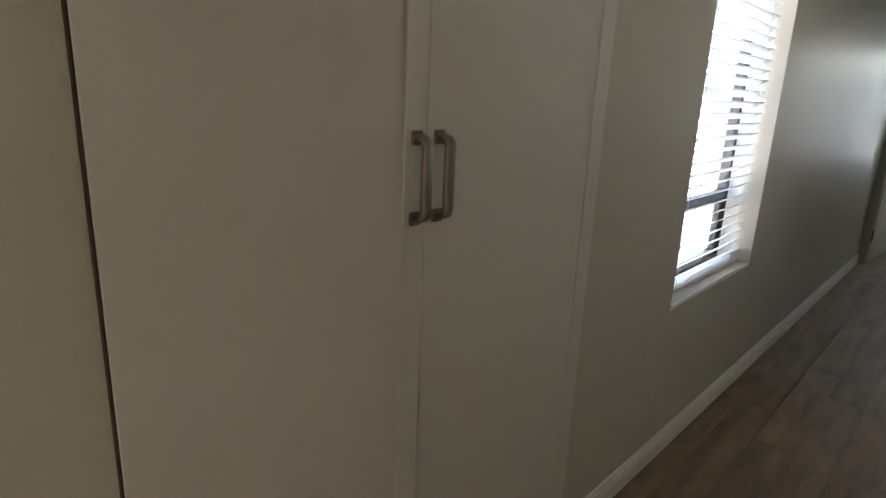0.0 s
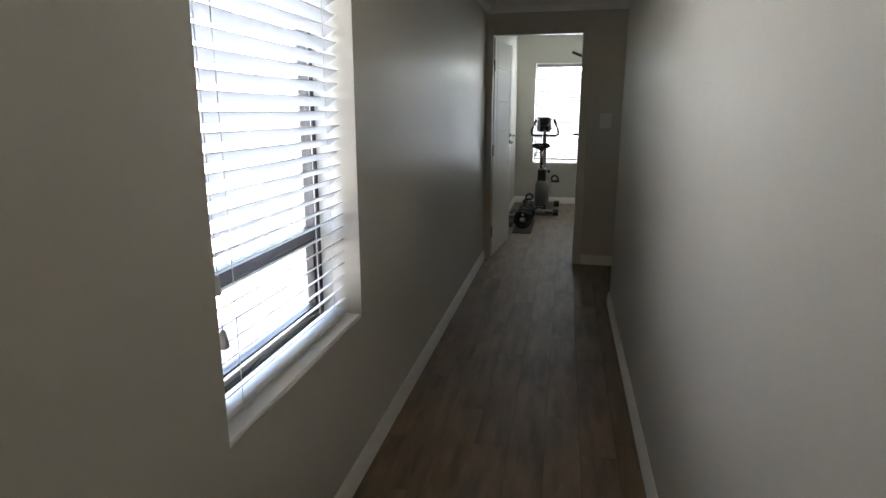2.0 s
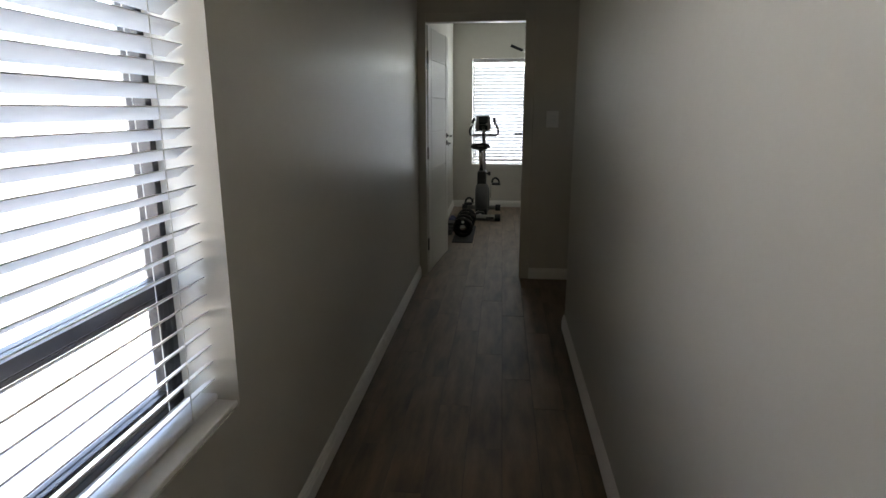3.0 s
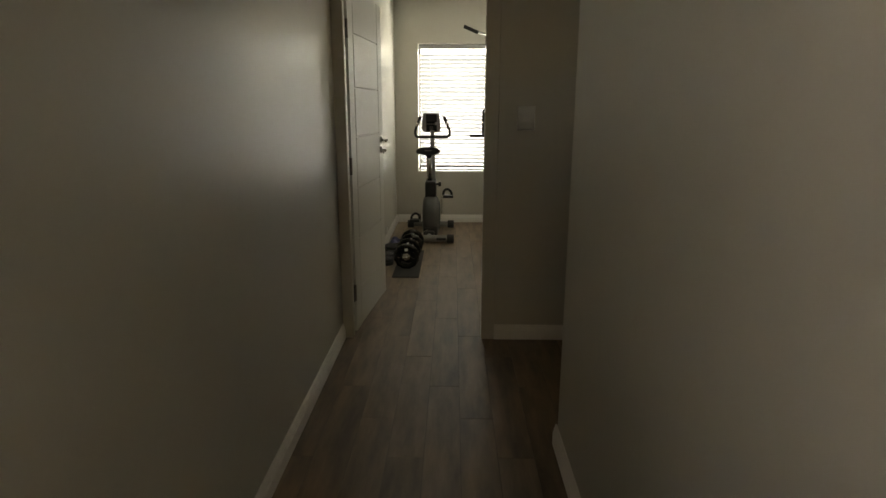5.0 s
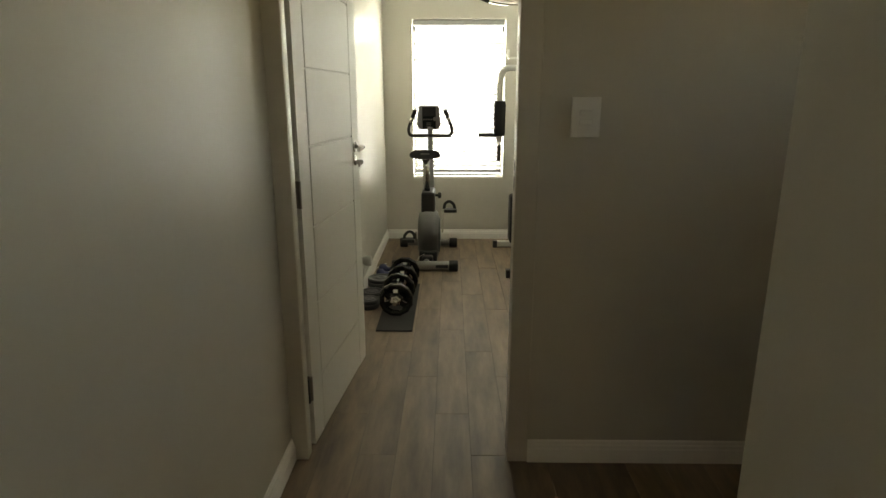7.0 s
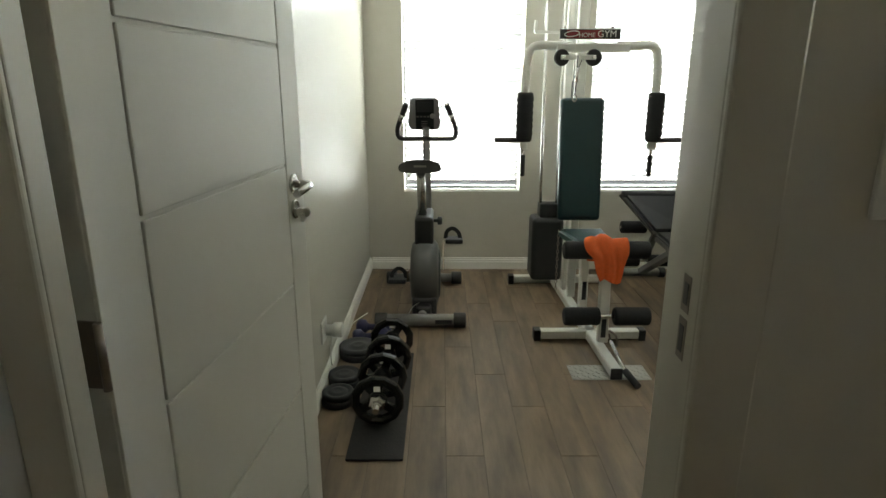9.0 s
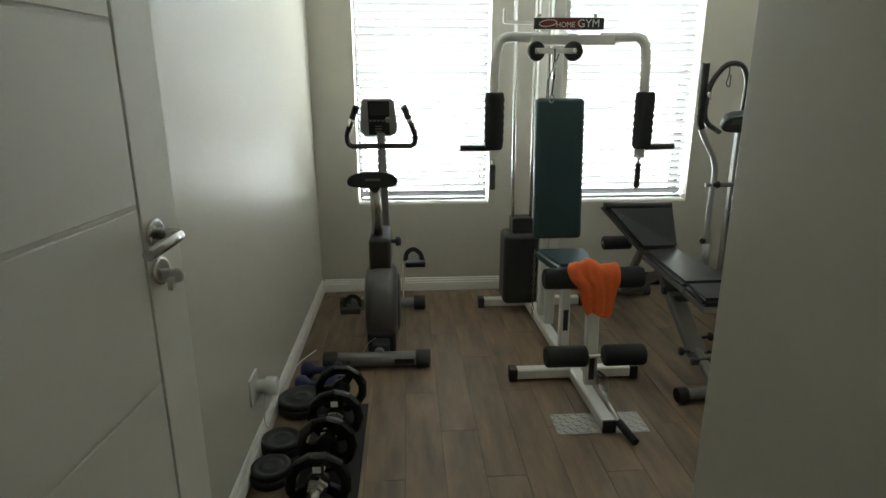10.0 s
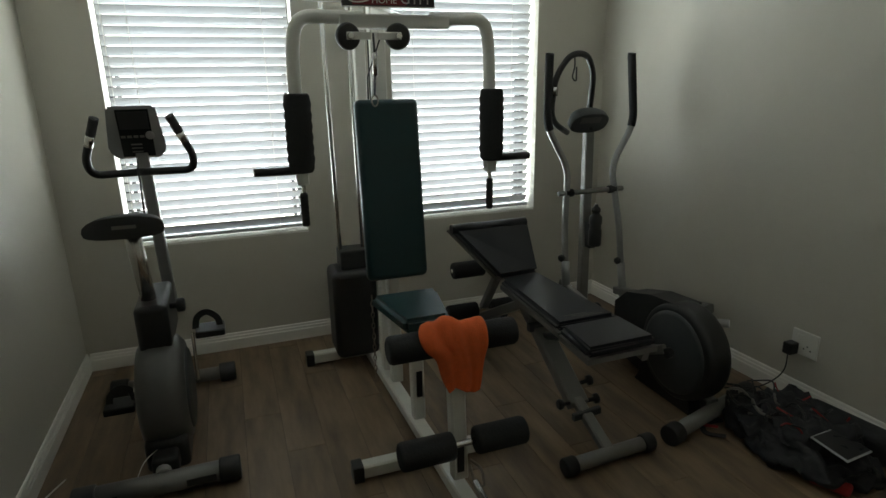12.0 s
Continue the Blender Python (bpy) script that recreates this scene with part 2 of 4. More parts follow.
def wall_with_holes(bm, a0, a1, z0, z1, holes, put):
    """Boxes that leave rectangular holes (a0, a1, z0, z1) in a wall; put(bm, a0, a1, z0, z1) lays one box."""
    at = a0
    for h0, h1, y0, y1 in sorted(holes):
        put(bm, at, h0, z0, z1)
        if y0 > z0:
            put(bm, h0, h1, z0, y0)
        if y1 < z1:
            put(bm, h0, h1, y1, z1)
        at = h1
    put(bm, at, a1, z0, z1)
    return bm


TH = 0.22
# Opening in the unseen hall behind, added to brighten the corridor.
HALL = (-3.9, -1.5, 0.3, 2.1)
bm = wall_with_holes(B(), -4.6, DOOR_X, 0, 2.7, [CUP, WIN], lambda b, x0, x1, z0, z1: box(b, x0, x1, LEFT, LEFT + TH, z0, z1))
structure("wall_corridor_left", bm, WALL, "satin greige painted corridor wall with a window", "wall")
structure("wall_corridor_right", box(B(), -0.9, NOOK_X, RIGHT - 0.2, RIGHT, 0, 2.7, 0.004), WALL, "satin greige painted plain corridor wall", "wall")
structure("wall_hall_end", box(B(), -4.8, -4.6, -4.4, LEFT + TH, 0, 2.7), WALL, "greige painted end wall of the hall behind", "wall")
bm = wall_with_holes(B(), -4.6, -0.7, 0, 2.7, [HALL], lambda b, x0, x1, z0, z1: box(b, x0, x1, -4.4, -4.2, z0, z1))
structure("wall_hall_opening", bm, WALL, "greige painted unseen hall wall with a wide opening added for light", "wall")
structure("wall_hall_side", box(B(), -0.9, -0.7, -4.2, RIGHT - 0.2, 0, 2.7), WALL, "greige painted hall side wall", "wall")
structure("wall_nook_side", box(B(), NOOK_X - 0.2, NOOK_X, NOOK_END, RIGHT - 0.2, 0, 2.7), WALL, "greige painted wall beside the side passage", "wall")
# The high opening is added out of sight to brighten the passage.
bm = wall_with_holes(B(), NOOK_X - 0.2, DOOR_X, 0, 2.7, [(5.66, 5.98, 1.58, 1.92)], lambda b, x0, x1, z0, z1: box(b, x0, x1, NOOK_END - 0.2, NOOK_END, z0, z1))
structure("wall_nook_end", bm, WALL, "greige painted passage end wall with a small high opening added for light", "wall")
bm = wall_with_holes(B(), NOOK_END - 0.2, ROOM_LEFT + TH, 0, 2.7, [(OPEN_R - 0.05, OPEN_L + 0.078, -0.01, OPEN_H + 0.03)], lambda b, y0, y1, z0, z1: box(b, DOOR_X, ROOM_X, y0, y1, max(z0, 0), z1))
structure("wall_door", bm, WALL, "greige painted wall with the gym doorway", "wall")
structure("wall_room_left", box(B(), ROOM_X, BACK + TH, ROOM_LEFT, ROOM_LEFT + TH, 0, 2.7), WALL, "satin greige painted side wall of the gym room", "wall")
structure("wall_partition", box(B(), ROOM_X, CORNER_X, right_y(ROOM_X) - 0.2, CORNER_Y, 0, 2.7, 0.004), WALL, "greige painted projecting wall beside the doorway", "wall")
bm = wall_with_holes(B(), -2.3, ROOM_LEFT, 0, 2.7, [(*W1, *WZ), (*W2, *WZ)], lambda b, y0, y1, z0, z1: box(b, BACK, BACK + TH, y0, y1, z0, z1))
structure("wall_windows", bm, WALL, "greige painted wall with two windows", "wall")
bm = prism(B(), [(CORNER_X, right_y(CORNER_X)), (CORNER_X, right_y(CORNER_X) - 0.2), (BACK + TH, right_y(BACK) - 0.22), (BACK, right_y(BACK))], 0, 2.7)
structure("wall_room_right", bm, WALL, "greige painted side wall behind the elliptical trainer", "wall")

bm = box(B(), -4.8, DOOR_X, -4.4, LEFT + TH, HEIGHT, HEIGHT + 0.15)
structure("ceiling_corridor", bm, CEILING, "matt white corridor ceiling", "ceiling")
structure("ceiling_room", box(B(), DOOR_X, BACK + TH, -2.6, ROOM_LEFT + TH, ROOM_H, ROOM_H + 0.15), CEILING, "matt white gym room ceiling", "ceiling")


COVE = [(0, 0), (0.085, 0), (0.085, -0.012), (0.06, -0.02), (0.035, -0.04), (0.018, -0.068), (0.012, -0.09), (0, -0.09)]


def cornice(p, q, flip):
    bm = B()
    sweep(bm, (p, q), [(s * flip, t) for s, t in COVE])
    return structure("cornice", bm, CEILING, "white coved plaster cornice", "cornice")


cornice((DOOR_X, LEFT, HEIGHT), (DOOR_X, NOOK_END, HEIGHT), 1)
cornice((-2.6, LEFT, HEIGHT), (DOOR_X, LEFT, HEIGHT), 1)
cornice((-0.9, RIGHT, HEIGHT), (NOOK_X, RIGHT, HEIGHT), -1)

SKIRT = [(0, 0), (0.016, 0), (0.016, 0.056), (0.0125, 0.061), (0.0125, 0.072), (0.008, 0.077), (0.008, 0.086), (0.004, 0.091), (0, 0.091)]


def skirting(p, q, flip):
    """A moulded skirting board along the foot of a wall."""
    return structure("baseboard", sweep(B(), (p, q), [(s * flip, t) for s, t in SKIRT]), WHITE, "off-white moulded skirting board", "baseboard")


skirting((-2.6, LEFT, 0), (CUP[0] - 0.01, LEFT, 0), 1)
skirting((CUP[1] + 0.01, LEFT, 0), (DOOR_X - 0.002, LEFT, 0), 1)
skirting((-0.9, RIGHT, 0), (NOOK_X + 0.016, RIGHT, 0), -1)
skirting((NOOK_X, RIGHT, 0), (NOOK_X, NOOK_END, 0), -1)
skirting((DOOR_X, OPEN_R - 0.078, 0), (DOOR_X, NOOK_END, 0), 1)
skirting((ROOM_X + 0.04, ROOM_LEFT, 0), (BACK, ROOM_LEFT, 0), 1)
skirting((BACK, ROOM_LEFT - 0.016, 0), (BACK, right_y(BACK), 0), 1)
skirting((BACK - 0.016, right_y(BACK), 0), (CORNER_X, right_y(CORNER_X), 0), 1)
skirting((CORNER_X, CORNER_Y, 0), (CORNER_X, right_y(CORNER_X), 0), -1)

# ---- outside ----
# Warm fill lamp added in the unseen hall opening; no source known there.
opening_light((HALL[0] + HALL[1]) / 2, -4.22, 1.2, 2.3, 1.7, (0, 1), 3.4, (1.0, 0.90, 0.74))
structure("ground", box(B(), -60, 80, -60, 60, -0.4, -0.2), PAVING, "pale paved yard outside the windows", "ground")
# Assumed walls beyond the windows, tinted blue-grey to cool the light they bounce.
bm = box(B(), -6, 15.0, 5.2, 5.4, -0.2, 1.75, 0.01)
box(bm, -6, 15.0, 5.17, 5.43, 1.75, 1.82, 0.01)
structure("wall_garden", bm, STONE, "assumed rendered boundary wall in sunlight, tinted blue-grey to cool its bounced light", "wall")
bm = box(B(), 14.8, 15.0, -8, 5.2, -0.2, 1.75, 0.01)
box(bm, 14.77, 15.03, -8, 5.17, 1.75, 1.82, 0.01)
structure("wall_garden_far", bm, STONE, "assumed rendered boundary wall in sunlight, tinted blue-grey to cool its bounced light", "wall")

# ---- windows ----
SLATS = {}


def window(name, w, z0, z1, m, label, rise):
    """An aluminium window in its opening: x across from 0 to w, y into the wall, drawn at the pose m."""
    ob = new(name)
    ob.matrix_basis = m
    tagged(ob, label, "window", kind="structure")

    def p(nm, bm, mat, lab="", par=None):
        o = finish(nm, bm, mat)
        o.parent = par or ob
        return tagged(o, lab)
    f = B()
    for x0, x1, a, b in ((0, w, z0, z0 + 0.028), (0, w, z1 - 0.03, z1), (0, 0.024, z0 + 0.028, z1 - 0.03), (w - 0.024, w, z0 + 0.028, z1 - 0.03)):
        box(f, x0, x1, 0.15, 0.20, a, b, 0.002, 1)
    p("window_frame", f, ALU, "dark bronze aluminium frame")
    zt = z0 + (z1 - z0) * rise
    p("transom", box(B(), 0.024, w - 0.024, 0.152, 0.198, zt - 0.018, zt + 0.018, 0.002, 1), ALU)
    s = B()
    for x0, x1, a, b in ((0.034, w - 0.034, z0 + 0.036, z0 + 0.056), (0.034, 0.054, z0 + 0.056, zt - 0.034), (w - 0.054, w - 0.034, z0 + 0.056, zt - 0.034), (0.034, w - 0.034, zt - 0.034, zt - 0.02)):
        box(s, x0, x1, 0.158, 0.19, a, b, 0.002, 1)
    p("casement", s, ALU)
    for a, b in ((z0 + 0.056, zt - 0.034), (zt + 0.018, z1 - 0.03)):
        g = p("pane", box(B(), 0.04, w - 0.04, 0.172, 0.177, a, b), GLASS)
        g.visible_shadow = False
    sill = B()
    box(sill, 0, w, 0.004, 0.15, z0 - 0.004, z0 + 0.012, 0.004)
    p("window_sill", sill, WHITE, "white painted sill")
    return ob


def blind(w, z0, z1, m, tilt, label, tassels, mat):
    """A venetian blind inside the reveal: x across, y into the wall."""
    ob = new("venetian_blind")
    ob.matrix_basis = m
    tagged(ob, label, "blind", "venetian blinds")

    def p(nm, bm, mat, lab="", par=None):
        o = finish(nm, bm, mat)
        o.parent = par or ob
        return tagged(o, lab)
    g = 0.012
    p("headrail", box(B(), g, w - g, 0.045, 0.10, z1 - 0.055, z1 - 0.004, 0.003), mat)
    p("bottom_rail", box(B(), g, w - g, 0.05, 0.10, z0 + 0.018, z0 + 0.036, 0.006), mat)
    key = round(w, 3)
    if key not in SLATS:
        b = B()
        rows = []
        for i in range(7):
            s = (i / 6 - 0.5) * 0.05
            h = 0.002 * (1 - (s / 0.025) ** 2)
            rows.append([b.verts.new((x, s, h + k)) for x in (g, w - g) for k in (0, 0.003)])
        for r, q in zip(rows, rows[1:]):
            for i, j in ((0, 2), (2, 3), (3, 1), (1, 0)):
                b.faces.new((r[i], r[j], q[j], q[i]))
        b.faces.new((rows[0][0], rows[0][1], rows[0][3], rows[0][2])), b.faces.new((rows[-1][0], rows[-1][2], rows[-1][3], rows[-1][1]))
        o = finish("slat", b, mat)
        SLATS[key] = o.data
        bpy.data.objects.remove(o)
    n = int((z1 - z0 - 0.12) / 0.0455)
    for i in range(n):
        s = new("slat", SLATS[key])
        s.parent = ob
        s.matrix_basis = pose(0, 0.075, z0 + 0.062 + i * 0.0455, tilt + random.uniform(-1.2, 1.2), random.uniform(-0.12, 0.12), 0)
    for x in (w * 0.16, w * 0.84):
        for y in (0.047, 0.103):
            p("ladder_cord", tube(B(), ((x, y, z0 + 0.03), (x, y, z1 - 0.05)), 0.0012, 5), CORD)
    for x, z in tassels:
        c = p("pull_cord", tube(B(), ((x, 0.036, z), (x, 0.04, z1 - 0.06)), 0.0012, 5), CORD)
        p("tassel", lathe(B(), (x, 0.036, z + 0.005), (0, 0, -1), [(0, 0.004), (0.006, 0.008), (0.03, 0.012), (0.042, 0.0135), (0.046, 0.010)], 12), PLUGWHITE, "tapered plastic cord tassel", c)
    return ob


M0 = pose(WIN[0], LEFT, 0)
window("window_1", WIN[1] - WIN[0], WIN[2], WIN[3], M0, "corridor window with a dark aluminium frame", 0.222)
blind(WIN[1] - WIN[0], WIN[2], WIN[3], M0, -32, "white venetian blind, slats open, in the corridor window", ((0.028, 1.27), (0.056, 1.025), (0.068, 0.89)), SLAT)
for i, (a, b) in enumerate((W1, W2)):
    M1 = pose(BACK, b, 0, 0, 0, -90)
    window("window_%d" % (i + 2), b - a, *WZ, M1, "gym room window with a dark aluminium frame", 0.60)
    opening_light(BACK + 0.142, (a + b) / 2, (WZ[0] + WZ[1]) / 2, b - a - 0.03, WZ[1] - WZ[0] - 0.05, (-1, 0), 3.1)
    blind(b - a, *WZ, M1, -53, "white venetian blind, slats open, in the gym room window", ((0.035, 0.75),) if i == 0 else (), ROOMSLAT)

# ---- built-in cupboard ----
cup = thing("built_in_cupboard", (CUP[0] + CUP[1]) / 2, LEFT, 0.06, "cream painted two-door built-in corridor cupboard, closed", "cupboard")
b = B()
box(b, CUP[0] + 0.002, CUP[1] - 0.002, LEFT + 0.50, LEFT + 0.52, CUP[2], CUP[3])
box(b, CUP[0] - 0.02, CUP[0], LEFT + TH, LEFT + 0.52, CUP[2], CUP[3])
box(b, CUP[1], CUP[1] + 0.02, LEFT + TH, LEFT + 0.52, CUP[2], CUP[3])
box(b, CUP[0] + 0.002, CUP[1] - 0.002, LEFT + 0.03, LEFT + 0.5, CUP[2], CUP[2] + 0.018)
box(b, CUP[0] + 0.002, CUP[1] - 0.002, LEFT + 0.03, LEFT + 0.5, CUP[3] - 0.02, CUP[3] - 0.002)
part("body", b, CUPBOARD, cup)
# Strips added in the joints as painted shade.
for x0, x1 in ((CUP[0] + 0.0005, CUP[0] + 0.0035), (0.7203, 0.7237), (CUP[1] - 0.0075, CUP[1] - 0.0003)):
    part("joint_shade", box(B(), x0, x1, LEFT - 0.008, LEFT + 0.02, CUP[2] + 0.004, CUP[3] - 0.004), JOINTSHADE, cup, "dark brown strip painted as shade in the door joint")
mid = 0.722
FACE = LEFT - 0.014
for x0, x1, hx in ((CUP[0] + 0.004, mid - 0.002, mid - 0.030), (mid + 0.002, CUP[1] - 0.008, mid + 0.028)):
    z0, z1 = CUP[2] + 0.004, CUP[3] - 0.004
    d = part("door", box(B(), x0, x1, FACE + 0.004, LEFT + 0.026, z0, z1, 0.001, 1), CUPBOARD, cup)
    left = hx < mid
    s = B()
    if left:
        box(s, x1 - 0.055, x1, FACE, FACE + 0.004, z0, z1, 0.0015, 1)
        box(s, x0, x1 - 0.055, FACE, FACE + 0.004, z1 - 0.07, z1, 0.0015, 1)
    else:
        box(s, x1 - 0.062, x1, FACE, FACE + 0.004, z0, z1, 0.0015, 1)
        box(s, x0, x1 - 0.062, FACE, FACE + 0.004, z1 - 0.07, z1, 0.0015, 1)
    part("door_moulding", s, CUPBOARD, d)
    h = sweep(B(), fillet([(hx, FACE - 0.003, 1.306), (hx, FACE - 0.030, 1.300), (hx, FACE - 0.030, 1.160), (hx, FACE - 0.003, 1.154)], 0.02), [(0.0095, -0.005), (0.0108, 0), (0.0095, 0.005), (-0.0095, 0.005), (-0.0108, 0), (-0.0095, -0.005)], True)
    for z in (1.303, 1.157):
        box(h, hx - 0.013, hx + 0.013, FACE - 0.006, FACE + 0.001, z - 0.013, z + 0.013, 0.003)
    part("handle", h, NICKEL, d, "bow-shaped satin nickel handle")

# ---- door frame and door ----
df = thing("door_frame", DOOR_X, OPEN_R, 0, "cream painted steel door frame with strike plates", "door frame")
df["kind"] = "structure"


def frame_side(bm, y, z1):
    """One jamb: architrave face, reveal and the room-side edge."""
    box(bm, DOOR_X - 0.012, DOOR_X, y - 0.078, y, 0, z1 + 0.062, 0.004)
    box(bm, DOOR_X, ROOM_X, y - 0.049, y - 0.001, 0, z1, 0.003)
    box(bm, ROOM_X, ROOM_X + 0.012, y - 0.08, y - 0.012, 0, z1 + 0.05, 0.003)


b = B()
frame_side(b, OPEN_R, OPEN_H)
part("jamb", b, FRAME, df)
b = B()
box(b, DOOR_X - 0.012, DOOR_X, OPEN_L, LEFT - 0.001, 0, OPEN_H + 0.062, 0.004)
box(b, DOOR_X, DOOR_X + 0.045, OPEN_L, OPEN_L + 0.077, 0, OPEN_H, 0.003)
box(b, DOOR_X + 0.045, ROOM_X + 0.012, OPEN_L + 0.066, OPEN_L + 0.077, 0, OPEN_H, 0.003)
part("jamb", b, FRAME, df)
b = box(B(), DOOR_X - 0.012, DOOR_X, OPEN_R, OPEN_L, OPEN_H, OPEN_H + 0.062, 0.004)
box(b, DOOR_X, ROOM_X + 0.009, OPEN_R - 0.049, OPEN_L + 0.077, OPEN_H, OPEN_H + 0.026, 0.003)
part("head", b, FRAME, df)
for z in (0.26, 1.74):
    part("hinge_plate", box(B(), DOOR_X + 0.046, DOOR_X + 0.064, OPEN_L - 0.004, OPEN_L + 0.03, z - 0.05, z + 0.05, 0.001, 1), ALU, df, "dark steel hinge")
for z, h in ((1.078, 0.018), (1.138, 0.014)):
    b = box(B(), DOOR_X + 0.024, DOOR_X + 0.046, OPEN_R - 0.0012, OPEN_R - 0.0002, z - h - 0.010, z + h + 0.010, 0.0)
    part("strike_plate", b, NICKEL, df, "satin steel strike plate")
    part("strike_hole", box(B(), DOOR_X + 0.029, DOOR_X + 0.041, OPEN_R - 0.0004, OPEN_R + 0.0004, z - h, z + h), SIGNBLACK, df)

HINGE, LEAF = (6.499, 0.935), 0.848
ANG = math.degrees(math.atan2(-0.084, 0.844))
MD = pose(HINGE[0], HINGE[1], 0.01, 0, 0, ANG)
door = new("door_1")
door.matrix_basis = MD
tagged(door, "white panelled door with horizontal grooves, standing open", "door", kind="structure")


def dpart(nm, bm, mat, lab="", par=None):
    o = finish(nm, bm, mat)
    o.parent = par or door
    return tagged(o, lab)


dpart("leaf", box(B(), 0, LEAF, -0.001, 0.036, 0, 2.022, 0.002), DOORWHITE)
stiles = B()
for y0, y1 in ((-0.007, -0.001), (0.036, 0.042)):
    box(stiles, 0, 0.115, y0, y1, 0, 2.022, 0.001, 1)
    box(stiles, LEAF - 0.115, LEAF, y0, y1, 0, 2.022, 0.001, 1)
dpart("stile", stiles, DOORWHITE)
zs = [0.0, 0.255, 0.567, 0.875, 1.184, 1.465, 1.765, 2.022]
for z0, z1 in zip(zs, zs[1:]):
    b = B()
    for y0, y1 in ((-0.007, -0.001), (0.036, 0.042)):
        box(b, 0.122, LEAF - 0.122, y0, y1, z0 + 0.004, z1 - 0.004, 0.0015, 1)
    dpart("panel", b, DOORWHITE)
for z in (0.25, 1.02, 1.78):
    b = box(B(), -0.0045, -0.0005, 0.0, 0.032, z - 0.05, z + 0.05, 0.0)
    tube(b, ((-0.008, -0.006, z - 0.05), (-0.008, -0.006, z + 0.05)), 0.006, 10)
    dpart("hinge", b, NICKEL, "steel butt hinge")
for s, y in ((-1, -0.007), (1, 0.042)):
    b = drum(B(), (LEAF - 0.085, y, 1.132), (0, s, 0), 0.009, 0.026)
    tube(b, fillet([(LEAF - 0.085, y + s * 0.008, 1.132), (LEAF - 0.085, y + s * 0.050, 1.132), (LEAF - 0.20, y + s * 0.052, 1.127)], 0.018), 0.0095)
    dpart("lever_handle", b, CHROME, "satin chrome lever handle on a round rose")
    b = drum(B(), (LEAF - 0.085, y, 1.066), (0, s, 0), 0.009, 0.025)
    dpart("key_rose", b, CHROME)
b = box(B(), LEAF - 0.087, LEAF - 0.083, -0.03, -0.012, 1.062, 1.070, 0.001)
dpart("key", b, CHROME)
b = tube(B(), ((LEAF - 0.086, -0.034, 1.066), (LEAF - 0.086, -0.034, 1.056)), 0.003, 8)
for dy in (-0.0075, 0.0075):
    drum(b, (LEAF - 0.092, -0.034 + dy, 1.059), (1, 0.15, 0), 0.009, 0.0125, 0.003, 18)
sweep(b, ((LEAF - 0.087, -0.034, 1.058), (LEAF - 0.087, -0.034, 1.037)), [(0.0045, -0.0165), (0.0045, 0.0165), (-0.0045, 0.0165), (-0.0045, -0.0165)])
dpart("key_tag", b, PLUGWHITE, "pale heart-shaped key fob")

# ---- switches and sockets ----
sw = thing("light_switch", DOOR_X, -0.066, 1.308, "white two-lever light switch plate on the wall", "light switch")
part("plate", box(B(), DOOR_X - 0.009, DOOR_X, -0.115, -0.017, 1.242, 1.374, 0.003), PLUGWHITE, sw)
for z in (1.323, 1.293):
    part("rocker", box(B(), DOOR_X - 0.013, DOOR_X - 0.009, -0.088, -0.044, z - 0.009, z + 0.009, 0.002), PLUGWHITE, sw)
so = thing("wall_socket", 8.30, ROOM_LEFT, 0.28, "white wall socket with a round plug-in", "socket")
part("plate", box(B(), 8.245, 8.355, ROOM_LEFT - 0.009, ROOM_LEFT, 0.228, 0.335, 0.003), PLUGWHITE, so)
plug = part("plug", lathe(B(), (8.335, ROOM_LEFT - 0.009, 0.268), (0, -1, 0), [(0, 0.026), (0.03, 0.027), (0.034, 0.036), (0.07, 0.036), (0.076, 0.031)], 24), PLUGWHITE, so)
part("cable", tube(B(), fillet([(8.335, 0.985, 0.24), (8.345, 1.0, 0.15), (8.38, 1.005, 0.05), (8.55, 1.005, 0.008), (9.05, 1.0, 0.006), (9.2, 0.93, 0.005)], 0.05), 0.003, 6), PLUGWHITE, so)
ry = right_y(8.645)
so2 = thing("wall_socket", 8.645, ry, 0.27, "white double wall socket with a black adaptor", "socket")
MR = Matrix.Translation((8.645, ry, 0.27)) @ pose(0, 0, 0, 0, 0, math.degrees(math.atan(0.04)))
part("plate", box(B(), -0.06, 0.06, 0.0, 0.009, -0.055, 0.055, 0.003, m=MR), PLUGWHITE, so2)
for x, z in ((-0.03, -0.022), (0.0, -0.022), (-0.015, -0.008)):
    part("pin_hole", box(B(), x - 0.003, x + 0.003, 0.0085, 0.0095, z - 0.003, z + 0.003, m=MR), SIGNBLACK, so2)
for x in (0.028, 0.012):
    part("switch", box(B(), x - 0.006, x + 0.006, 0.009, 0.013, 0.02, 0.038, 0.002, m=MR), PLUGWHITE, so2)
part("adaptor", box(B(), 0.02, 0.062, 0.009, 0.06, -0.055, -0.002, 0.006, m=MR), BLACK, so2, "black mains adaptor")
part("cable", tube(B(), fillet([MR @ Vector(p) for p in ((0.045, 0.04, -0.05), (0.04, 0.045, -0.14), (0.09, 0.07, -0.22), (0.15, 0.18, -0.27), (0.1, 0.3, -0.25))], 0.05), 0.003, 6), BLACK, so2)


# ---- the room's things, laid out from its back corner ----
def placed(size, x, y):
    return Matrix.Translation((x, y, 0)) @ Matrix.Scale(size, 4)


ROOM = placed(1.037, -0.397, -0.037)
PLACE = placed(1.0293, -0.329, -0.083)



